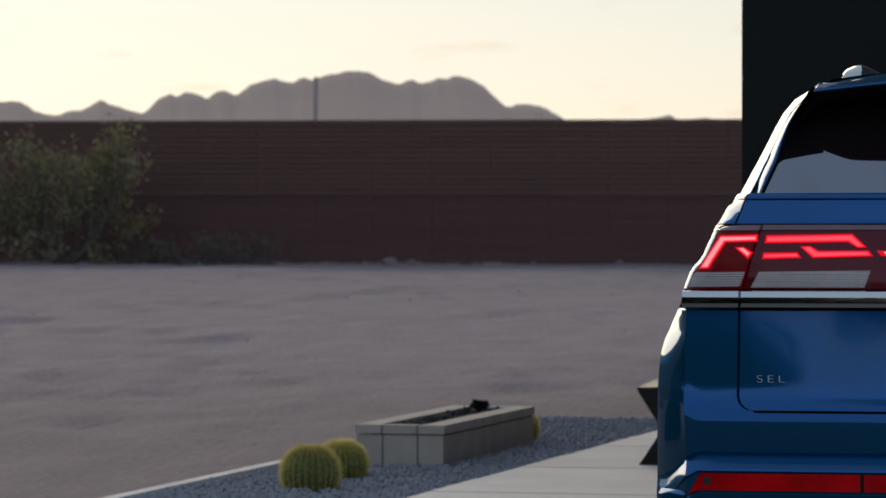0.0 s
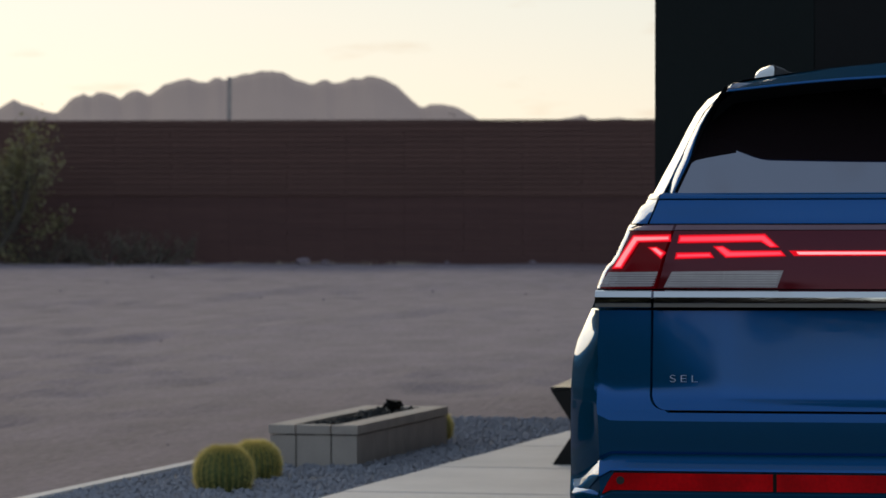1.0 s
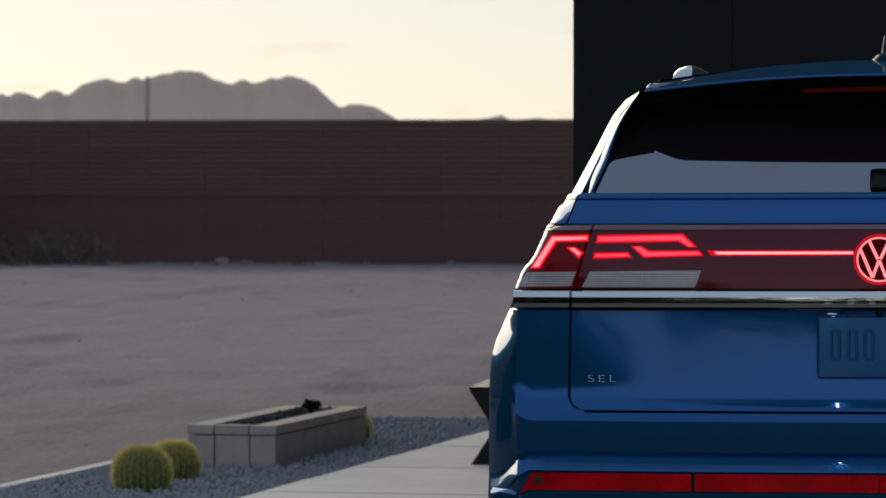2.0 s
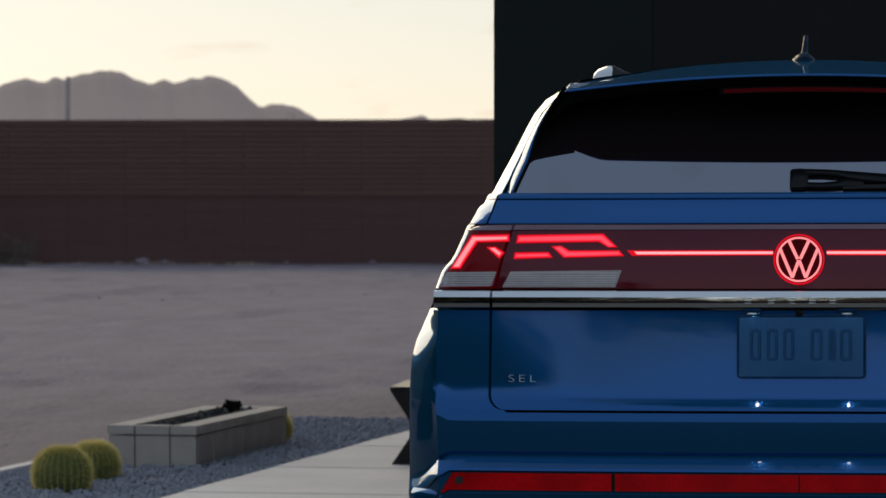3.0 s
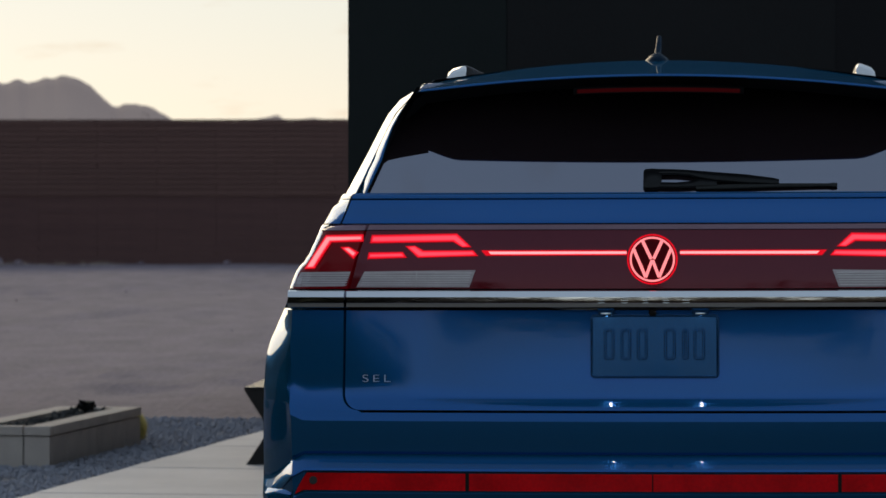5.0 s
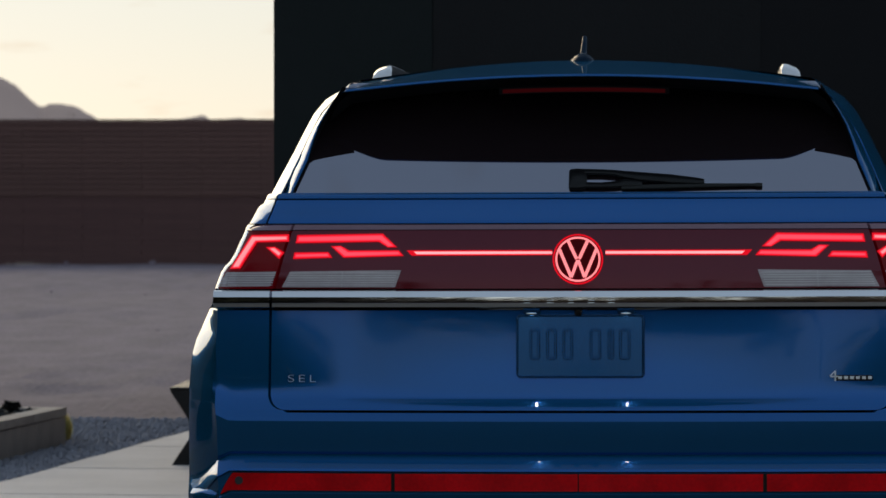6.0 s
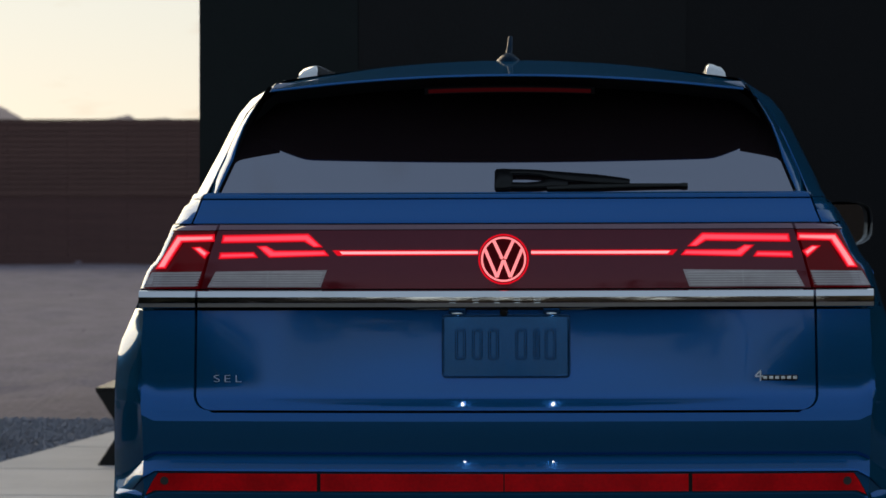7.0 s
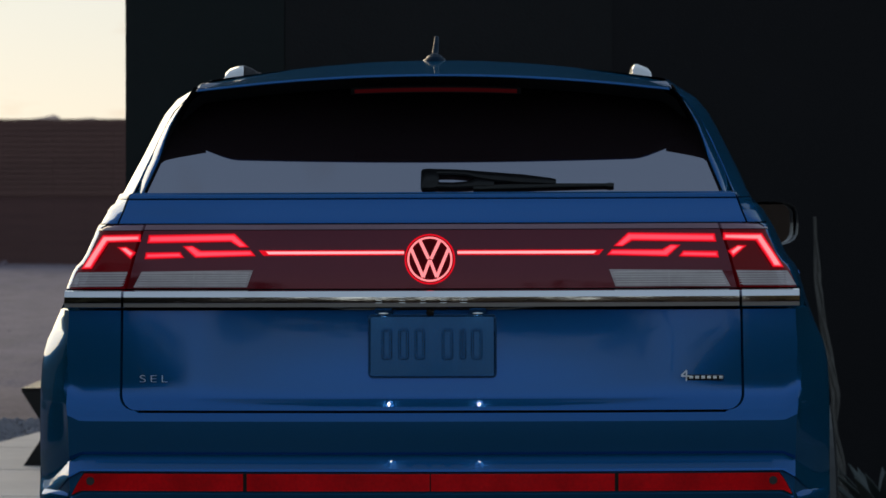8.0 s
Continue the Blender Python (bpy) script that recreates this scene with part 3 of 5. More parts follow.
# how far forward the middle of the rear lies, by height: bumper, tailgate, upper body
DEPTH = [(0.22, 0.18), (0.40, 0.08), (0.60, 0.02), (0.652, 0.002), (0.657, 0.008), (0.702, 0.008), (0.706, 0.0), (0.712, 0.002), (0.738, 0.032), (0.744, 0.042), (0.75, 0.036),
         (0.80, 0.030), (0.8205, 0.030),]
DEPTH += [(0.836, 0.0392), (0.846, 0.045), (0.856, 0.0495), (0.864, 0.0528), (0.872, 0.0556), (0.880, 0.0577), (0.890, 0.0594), (0.904, 0.0608), (0.92, 0.0618), (0.96, 0.0642), (1.03, 0.0684), (1.085, 0.0717)]
DEPTH += [(1.09, 0.092), (1.134, 0.0905), (1.155, 0.0914), (1.175, 0.0926), (1.20, 0.0948), (1.23, 0.0982), (1.26, 0.1024), (1.285, 0.1072), (1.297, 0.111), (1.305, 0.113), (1.32, 0.1145), (1.335, 0.1165), (1.345, 0.1185), (1.3500, 0.1200), (1.3520, 0.1250), (1.3532, 0.1250), (1.3540, 0.1165), (1.3562, 0.1176), (1.3590, 0.1200), (1.3630, 0.1250), (1.3655, 0.1290), (1.3668, 0.20), (1.645, 0.455)]


def width(z):
    return lerp_table(WIDTH, z)


TAPER = [(0.2, 0.020), (0.6, 0.010), (0.83, 0.006), (0.95, 0.005), (1.0, 0.006), (1.05, 0.012), (1.085, 0.020), (1.134, 0.022), (1.188, 0.028), (1.268, 0.030), (1.333, 0.016), (1.355, 0.008), (1.43, 0.005), (1.65, 0.004)]
# half width of the window's glass, and of the seam between the side blade and the body
GLASSW = [(1.36, 0.703), (1.406, 0.685), (1.447, 0.669), (1.489, 0.656), (1.531, 0.641), (1.59, 0.609), (1.65, 0.57)]
BLADEW = [(1.355, 0.7325), (1.40, 0.7165), (1.426, 0.7075), (1.49, 0.6805), (1.56, 0.645), (1.59, 0.616), (1.612, 0.594), (1.622, 0.576), (1.65, 0.570)]


def rx(z):
    """Radius of the rear corner across the car: tight below the chrome; the pillar's whole face turns to the side."""
    low = lerp_table([(0.6, 0.100), (0.81, 0.092), (0.84, 0.087), (0.90, 0.087), (0.95, 0.085), (1.0, 0.075), (1.05, 0.054), (1.085, 0.035), (1.14, 0.056), (1.28, 0.06), (1.315, 0.048)], z)
    f = min(max((z - 1.285) / 0.01, 0), 1)
    return low + (max(0.02, tailw(z) - seam(z) - 0.004) - low) * f if f else low


def ry(z):
    return lerp_table([(0.83, 0.175), (0.95, 0.178), (1.0, 0.180), (1.05, 0.165), (1.085, 0.130), (1.12, 0.10), (1.15, 0.085), (1.28, 0.085), (1.30, 0.12), (1.345, 0.12), (1.36, 0.14), (1.40, 0.16), (1.65, 0.16)], z)


def crease(z):
    return lerp_table([(1.088, 0.85), (1.12, 0.0), (1.297, 0.0), (1.32, 0.72), (1.37, 0.72)], z)


def tailw(z):
    """Half width where the rear corner meets the flank, which still widens forwards from there."""
    return width(z) - lerp_table(TAPER, z)


def profile(x, z):
    """Depth of the rear's middle profile; the tailgate's lip fades out sideways."""
    a = abs(x)
    y = lerp_table(DEPTH, z)
    if 0.90 < z <= 1.088:     # the panel leans forward in its middle and stands upright at the sides
        y += (0.19 * max(0.0, 1 - (a / 0.72) ** 2) - 0.06) * (z - 0.90) * (1 - (z - 0.90) / 0.39)
    if 1.2915 < z < 1.3667:     # the upper panel turns towards the shoulders
        y += 0.018 * ease(0.45, 0.78, a)
    lens = max(0.0, 1 - (a / 0.56) ** 2)
    if 0.848 < z < 1.09 and lens > 0:     # a shallow hollow above the lower edge
        zb = 0.874 - 0.022 * math.sqrt(lens)
        y += 0.62 * max(0.0, min(z, 0.874) - zb) * (1 - max(0.0, (z - 0.874) / 0.216))
    if 0.55 < z < 1.0:      # towards the corners the ledges melt into one rounded shape
        soft = lerp_table([(0.55, 0.034), (0.60, 0.030), (0.66, 0.028), (0.75, 0.034), (0.84, 0.044), (0.92, 0.053), (1.0, 0.0606)], z)
        y += lerp_table([(0.75, 0.3), (0.84, 1.0)], z) * (soft - y) * ease(tailw(z) - rx(z), tailw(z) - lerp_table([(0.74, 0.6), (0.84, 0.93)], z) * rx(z), a)
    if z > 1.36 and a > lerp_table(BLADEW, z) + 0.001:      # beside the window the pillar lies deeper; its top is the spoiler's cheek
        y += (0.045 + (0.34 - y - 0.045) * ease(1.38, 1.60, z)) * ease(1.36, 1.375, z)
    return y


def rear(x, z):
    """How far forward the rear surface lies at this place of its face."""
    w = tailw(z)
    y = profile(x, z) + 0.055 * (x / 0.95) ** 2
    c = max(0.0, abs(x) - (w - rx(z))) / rx(z)
    c = min(c, 1.0)
    return y + ry(z) * (crease(z) * c + (1 - crease(z)) * (1 - math.sqrt(1 - c * c)))


def sag(x, z):
    """How far the bumper's lines drop towards its corners."""
    low = (1 - ease(0.72, 0.80, z)) * 0.075 * ease(0.835, 0.945, abs(x)) + 0.003 * (1 - ease(0.74, 0.80, z))
    up = ease(0.75, 0.81, z) * (1 - ease(0.85, 1.03, z)) * 0.024 * min(1.0, max(0.0, (abs(x) - 0.835) / 0.05)) ** 2
    return low - up


def edge(z, deg):
    """The half width at which the corner has turned by that many degrees."""
    return tailw(z) - rx(z) + rx(z) * math.sin(radians(deg))


def face_patch(x0, x1, zs, nu, off, back, us=None):
    """A slab of the rear between two outlines (functions of height), standing off the surface."""
    us = us or [i / nu for i in range(nu + 1)]
    pts = []
    for z in zs:
        a, b = x0(z), x1(z)
        o = off(z) if callable(off) else off
        pts.append([Vector((a + (b - a) * u, rear(a + (b - a) * u, z) - o, z - sag(a + (b - a) * u, z))) for u in us])
    return grid(bmesh.new(), pts, (0, back, 0) if back else None)


def steps(a, b, n):
    return [a + (b - a) * i / n for i in range(n + 1)]


def levels(a, b):
    zs = {a, b}
    zs |= {z for z, _ in DEPTH if a < z < b} | {z for z, _ in WIDTH if a < z < b}
    zs |= {z for z in steps(0.849, 0.879, 12) if a < z < b}
    zs |= {z for z in (0.8445, 0.846, 0.8468, 0.848, 0.8505, 0.854, 0.860, 0.868, 0.88, 1.124, 1.219, 1.287) if a < z < b}
    out = sorted(zs)
    fine = [out[0]]
    for z in out[1:]:
        n = max(1, int((z - fine[-1]) / 0.02))
        fine += steps(fine[-1], z, n)[1:]
    return fine


def corner_patch(side, x0, zs, off, back, deg0=None, deg1=76, n=14):
    """A slab that wraps from an inner outline round the corner to the flank."""
    pts = []
    for z in zs:
        w = tailw(z)
        a = x0(z)
        row = []
        th0 = math.degrees(math.asin(min(max((a - (w - rx(z))) / rx(z), -1), 1))) if a > w - rx(z) else 0
        xs = ([a + (w - rx(z) - a) * k / 16 for k in range(16)] if a < w - rx(z) else []) + [edge(z, th0 + (deg1 - th0) * k / n) for k in range(n + 1)]
        if a >= w - rx(z):
            xs = [edge(z, th0 + (deg1 - th0) * k / (n + 16)) for k in range(n + 17)]
        for x in xs:
            nx = max(0.0, x - (w - rx(z))) / rx(z)
            o = off(z) if callable(off) else off
            row.append(Vector((side * (x + o * nx), rear(x, z) - o * math.sqrt(max(0, 1 - nx * nx)), z - sag(x, z))))
        pts.append(row)
    return grid(bmesh.new(), pts, (-side * back * 0.5, back, 0) if back else None)


def seam(z):
    """Half width of the tailgate."""
    return lerp_table([(0.836, 0.690), (0.8445, 0.7030), (0.846, 0.7065), (0.8468, 0.7130), (0.848, 0.7180), (0.8505, 0.7235), (0.854, 0.7290), (0.860, 0.7350), (0.868, 0.7397), (0.88, 0.7425), (1.124, 0.739), (1.219, 0.714), (1.2905, 0.6915), (1.2915, 0.757), (1.324, 0.7435)] + BLADEW, z)


def lamp_seam(z):
    return lerp_table([(1.124, 0.739), (1.219, 0.714), (1.2905, 0.6905)], z)


def bend(ob, angle=30):
    return smooth(ob, angle)


car = tagged(empty("car", pose(0.0055, 0, 0.0015, 0, -0.2, -0.8)), "metallic blue mid-size SUV parked with its tail lights on", "car")

# bumper, full width
zs = levels(0.30, 0.840)
bm = face_patch(lambda z: -(tailw(z) - rx(z)), lambda z: tailw(z) - rx(z), zs, 60, 0, 0)
bumper = bend(part("bumper", bm, PAINT, car), 24)
for s in (-1, 1):
    bend(part("bumper_corner", corner_patch(s, lambda z: tailw(z) - rx(z), zs, 0, 0), PAINT, car), 50)
for s in (-1, 1):
    y = rear(0.875, 0.648)
    lip = (((0.866, -0.006, 0.6525), (0.90, 0.04, 0.6525), (0.945, 0.13, 0.650)), ((0.872, -0.008, 0.644), (0.910, 0.035, 0.640), (0.953, 0.13, 0.636)), ((0.874, -0.002, 0.632), (0.912, 0.04, 0.624), (0.955, 0.14, 0.618)))
    bm = grid(bmesh.new(), [[Vector((s * x, y + d, z)) for x, d, z in row] for row in lip])
    smooth(part("lower_lip", bm, PAINT, bumper), 60)
# flanks behind the tailgate's seams
for s in (-1, 1):
    bend(part("rear_quarter", corner_patch(s, lambda z: seam(z) + 0.0065, levels(0.840, 1.09), 0, 0.02), PAINT, car), 28)
    bend(part("shoulder", corner_patch(s, lambda z: 0.8885, levels(1.088, 1.1375), 0, 0.02), PAINT, car), 50)
    bend(part("rear_pillar", corner_patch(s, lambda z: seam(z) + (0.0045 if z < 1.357 else 0.0012), levels(1.2935, 1.645), 0, 0), PAINT, car), 32)
    bend(part("lamp_housing", corner_patch(s, lambda z: 0.66, levels(1.088, 1.290), -0.02, 0), GLOSSBLACK, car), 45)

# tailgate
gate = bend(part("tailgate", face_patch(lambda z: -seam(z), seam, levels(0.846, 1.088), 60, 0, 0.03), PAINT, car, "blue tailgate panel with a raised lower lip"), 35)
bend(part("upper_panel", face_patch(lambda z: -seam(z), seam, levels(1.2935, 1.3655), 60, 0, 0.03), PAINT, gate), 35)
smooth(part("rolled_edge", tube(bmesh.new(), [(x, rear(x, 1.3650) + 0.003, 1.3648) for x in steps(-0.722, 0.722, 60)], 0.0024, 10), PAINT, gate), 60)
bm = face_patch(lambda z: -seam(z) - 0.02, lambda z: seam(z) + 0.02, levels(0.832, 1.364), 40, -0.045, 0)
part("seal", bm, RUBBER, gate)

# rear window, its black border and the cabin behind
win = bend(part("rear_window", face_patch(lambda z: -lerp_table(GLASSW, z) - 0.004, lambda z: lerp_table(GLASSW, z) + 0.004, levels(1.367, 1.640), 40, 0.0, 0.005), GLASS, car, "dark tinted rear window glass"), 60)
for s in (-1, 1):
    rows = []
    for z in levels(1.366, 1.592):
        a, b = lerp_table(GLASSW, z) + 0.0005, lerp_table(BLADEW, z) - 0.0005
        w, y = b - a, rear(a, z)
        e = min(y - 0.008, 0.300)      # its edge stands upright, proud of the leaning glass
        rows.append([Vector((s * (a + w * f), y + 0.004 if f == 0 else e + 0.055 * g, z)) for f, g in ((0, 0), (0.03, 0.05), (0.12, 0.0), (0.22, 0.0), (0.32, 0.05), (0.55, 0.33), (0.8, 0.70), (1.0, 1.0))])
    # body paint stands in for pale sky mirrored in the gloss blade
    bend(part("side_blade", grid(bmesh.new(), rows, (s * 0.001, 0.012, 0)), PAINT, win, "gloss blade beside the window, in body paint for its pale reflection"), 60)
    # a matte black strip added so the glass edge mirrors black
    rows = []
    for z in levels(1.372, 1.628):
        a = lerp_table(GLASSW, z)
        y = rear(a, z)
        rows.append([Vector((s * (a - 0.0008), y + 0.006 + (min(y - 0.009, 0.298) - y - 0.006) * f, z)) for f in (0, 0.5, 1)])
    part("blade_dark_strip", grid(bmesh.new(), rows, (s * 0.001, 0, 0)), CABIN, win)

# chrome strip with its bevel, and its ends on the flanks
CH = [(1.0905, 0.036), (1.0935, 0.04870), (1.0985, 0.04875), (1.103, 0.04866), (1.110, 0.04835), (1.1172, 0.04783), (1.1312, 0.0418), (1.1335, 0.030)]


def chrome_row(z, off, xs):
    return [Vector((x, rear(x, z) - off, z)) for x in xs]


bm = grid(bmesh.new(), [chrome_row(z, o, steps(-0.737, 0.737, 60)) for z, o in CH], (0, 0.03, 0))
part("brow", face_patch(lambda z: -0.735, lambda z: 0.735, [1.0865, 1.0895], 40, 0.030, 0.06), GLOSSBLACK, gate)
trim = bend(part("chrome_trim", bm, CHROME, car, "polished chrome strip across the tailgate"), 9)
for s in (-1, 1):
    pts = []
    for z, o in CH:
        row = []
        for k in range(24):
            x = 0.7435 + (0.881 - 0.7435) * k / 23
            flat = min(x, 0.842)
            row.append(Vector((s * x, rear(flat, z) + 0.12 * (x - flat) - o, z)))
        pts.append(row)
    bend(part("chrome_trim", grid(bmesh.new(), pts, (-s * 0.01, 0.02, 0)), CHROME, car), 9)

# ---- lamps ----
band = bend(part("lamp_panel", face_patch(lambda z: -lamp_seam(z) + 0.003, lambda z: lamp_seam(z) - 0.003, levels(1.1365, 1.2765), 60, 0.004, 0.02), LAMP, car, "dark red glossy lamp panel across the tailgate"), 30)
bm = face_patch(lambda z: -lamp_seam(z) + 0.003, lambda z: lamp_seam(z) - 0.003, steps(1.2785, 1.2905, 4), 60, lambda z: 0.004 - 0.55 * (z - 1.2785), 0.02)
part("upper_edge", bm, LAMPTOP, band)


def quad_patch(name, q, mat, parent, off, back=0.004, side=1, label=""):
    """A small piece of the rear between four corners, laid on the surface."""
    n = 2 + int(max(abs(q[1][0] - q[0][0]), abs(q[2][0] - q[3][0])) / 0.02)
    a, b, c, d = [Vector(p) for p in q]
    pts = []
    for j in range(3):
        v = j / 2
        row = []
        for i in range(n + 1):
            u = i / n
            p = (a.lerp(b, u)).lerp(d.lerp(c, u), v)
            w = tailw(p.y)
            nx = max(0.0, abs(p.x) - (w - rx(p.y))) / rx(p.y)
            row.append(Vector((side * (p.x - off * nx), rear(p.x, p.y) - off * math.sqrt(max(0, 1 - nx * nx)), p.y)))
        pts.append(row)
    return part(name, grid(bmesh.new(), pts, (0, back, 0)), mat, parent, label)


def strip_patch(name, top, bottom, mat, parent, off, back, side, inset=0.0):
    """A band of the rear between two broken lines, drawn in by inset metres."""
    a, b = [Vector(p) for p in top], [Vector(p) for p in bottom]
    if inset:
        for line in (a, b):
            for e, q in ((0, 1), (-1, -2)):
                line[e] += (line[q] - line[e]).normalized() * inset
        for i in range(len(a)):
            d = (b[i] - a[i]).normalized() * inset
            a[i], b[i] = a[i] + d, b[i] - d
    rows = [[], [], []]
    for i in range(len(a) - 1):
        n = 1 + int((a[i + 1] - a[i]).length / 0.02)
        for k in range(n + (i == len(a) - 2)):
            p, q = a[i].lerp(a[i + 1], k / n), b[i].lerp(b[i + 1], k / n)
            for r, f in zip(rows, (0, 0.5, 1)):
                v = p.lerp(q, f)
                w = tailw(v.y)
                nx = min(0.99, max(0.0, abs(v.x) - (w - rx(v.y))) / rx(v.y))
                r.append(Vector((side * (v.x - off * nx), rear(v.x, v.y) - off * math.sqrt(1 - nx * nx), v.y)))
    return part(name, grid(bmesh.new(), rows, (0, back, 0)), mat, parent)


OUTER = [([(-0.700, 1.268), (-0.790, 1.266), (-0.842, 1.184)], [(-0.700, 1.250), (-0.777, 1.248), (-0.818, 1.185)]),
         ([(-0.735, 1.238), (-0.711, 1.224)], [(-0.757, 1.237), (-0.724, 1.208)])]
INNER = [([(-0.680, 1.266), (-0.472, 1.269), (-0.437, 1.236)], [(-0.684, 1.246), (-0.482, 1.249), (-0.459, 1.2355)]),
         ([(-0.687, 1.224), (-0.604, 1.225)], [(-0.690, 1.208), (-0.594, 1.211)]),
         ([(-0.574, 1.240), (-0.553, 1.2285), (-0.433, 1.229)], [(-0.598, 1.239), (-0.567, 1.211), (-0.421, 1.215)])]
for s in (-1, 1):
    lamp = bend(part("tail_lamp", corner_patch(s, lambda z: lamp_seam(z) + 0.004, levels(1.1365, 1.2755), 0.004, 0.02, deg1=48), TAILRED, car, "dark red wraparound tail lamp, lit"), 30)
    bend(part("upper_edge", corner_patch(s, lambda z: lamp_seam(z) + 0.004, steps(1.2775, 1.2905, 4), lambda z: 0.004 - 0.9 * (z - 1.2785), 0.02, deg1=60), LAMPTOP, lamp, "pale smoked upper rim of the lamp"), 40)
    bend(part("lamp_surround", corner_patch(s, lambda z: edge(z, 47), levels(1.1365, 1.2905), 0.002, 0.02), PAINT, car), 40)
    for a, b in OUTER:
        strip_patch("light_bar", a, b, GLOW, lamp, 0.008, 0.003, -s)
        strip_patch("light_core", a, b, GLOWHOT, lamp, 0.0095, 0.002, -s, 0.0042)
        strip_patch("light_line", a, b, GLOWCORE, lamp, 0.0108, 0.002, -s, 0.0066)
    quad_patch("reverse_lens", [(-0.851, 1.176), (-0.731, 1.178), (-0.747, 1.142), (-0.872, 1.141)], CLEAR, lamp, 0.007, 0.003, -s, "clear ribbed reversing lens")
    for a, b in INNER:
        strip_patch("light_bar", a, b, GLOW, band, 0.0075, 0.003, -s)
        strip_patch("light_core", a, b, GLOWMID, band, 0.009, 0.002, -s, 0.0038)
        strip_patch("light_line", a, b, GLOWHOT, band, 0.0102, 0.002, -s, 0.0062)
    quad_patch("reverse_lens", [(-0.697, 1.178), (-0.427, 1.181), (-0.442, 1.140), (-0.717, 1.140)], CLEAR, band, 0.007, 0.003, -s, "clear ribbed reversing lens")
    strip_patch("lens_divider", [(-0.570, 1.1795), (-0.5685, 1.1795)], [(-0.572, 1.1405), (-0.5705, 1.1405)], RIB, band, 0.0098, 0.003, -s)
    for k in range(6):
        zz = 1.1455 + k * 0.0058
        strip_patch("lens_rib", [(-0.708 + (zz - 1.14) * 0.3, zz + 0.0009), (-0.447 + (zz - 1.14) * 0.3, zz + 0.0009)], [(-0.708 + (zz - 1.14) * 0.3, zz - 0.0009), (-0.447 + (zz - 1.14) * 0.3, zz - 0.0009)], RIB, band, 0.0092, 0.003, -s)
        strip_patch("lens_rib", [(-0.846, zz + 0.0009), (-0.742 + (zz - 1.14) * 0.3, zz + 0.0009)], [(-0.848, zz - 0.0009), (-0.742 + (zz - 1.14) * 0.3, zz - 0.0009)], RIB, lamp, 0.0092, 0.003, -s)
    quad_patch("light_strip", [(-0.414, 1.2285), (-0.064, 1.2285), (-0.064, 1.2165), (-0.402, 1.2155)], GLOW, band, 0.0065, 0.002, -s)
    quad_patch("light_core", [(-0.396, 1.2255), (-0.064, 1.2255), (-0.064, 1.2195), (-0.390, 1.2190)], CORE, band, 0.0085, 0.002, -s)


def ring(r0, r1, y0, y1, cx, cz, n=48):
    bm = bmesh.new()
    v = []
    for k in range(n):
        a = 2 * math.pi * k / n
        v.append([bm.verts.new((cx + r * math.cos(a), y, cz + r * math.sin(a))) for r, y in ((r0, y1), (r0, y0), (r1, y0), (r1, y1))])
    for k in range(n):
        a, b = v[k], v[(k + 1) % n]
        for i in range(3):
            bm.faces.new((a[i], a[i + 1], b[i + 1], b[i]))
    bmesh.ops.recalc_face_normals(bm, faces=bm.faces)
    return bm


LX, LZ = -0.002, 1.2065
LY = rear(0, LZ)
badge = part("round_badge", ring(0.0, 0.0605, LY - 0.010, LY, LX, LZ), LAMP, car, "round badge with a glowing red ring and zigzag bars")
part("outer_ring", ring(0.0565, 0.0605, LY - 0.0125, LY - 0.010, LX, LZ), GLOW, badge)
part("inner_ring", ring(0.0495, 0.0540, LY - 0.014, LY - 0.010, LX, LZ), GLOWCORE, badge)


def slab(p, q, w, y0, y1):
    """A flat bar between two places of the badge's face."""
    p, q = Vector((p[0], 0, p[1])), Vector((q[0], 0, q[1]))
    d = (q - p).normalized()
    n = Vector((-d.z, 0, d.x)) * w / 2
    bm = bmesh.new()
    f = [bm.verts.new(v + Vector((0, y0, 0))) for v in (p + n, q + n, q - n, p - n)]
    g = [bm.verts.new(v.co + Vector((0, y1 - y0, 0))) for v in f]
    bm.faces.new(f)
    bm.faces.new(g[::-1])
    for i in range(4):
        j = (i + 1) % 4
        bm.faces.new((f[i], f[j], g[j], g[i]))
    bmesh.ops.recalc_face_normals(bm, faces=bm.faces)
    return bm


for s in (-1, 1):
    for p, q, w in (((0.0235, 0.0445), (0.0030, 0.0010), 0.0075), ((0.0445, 0.0245), (0.0160, -0.0430), 0.0072), ((0.0005, -0.0020), (0.0160, -0.0430), 0.0070)):
        part("zigzag_bar", slab((LX + s * p[0], LZ + p[1]), (LX + s * q[0], LZ + q[1]), w, LY - 0.0135, LY - 0.009), GLOWCORE, badge)

# model name on the chrome: plain raised bars
for x, w in ((-0.1225, 0.016), (-0.067, 0.016), (-0.017, 0.014), (0.031, 0.016), (0.079, 0.017)):
    y = rear(x, 1.108) - 0.0508
    for k, (z0, z1) in enumerate(((1.1140, 1.1160), (1.1080, 1.1100), (1.1020, 1.1040))):
        part("badge_bar", box_bm(x - w / 2, x + w / 2, y - 0.0018, y + 0.004, z0, z1, 0.0006), SATIN, trim)

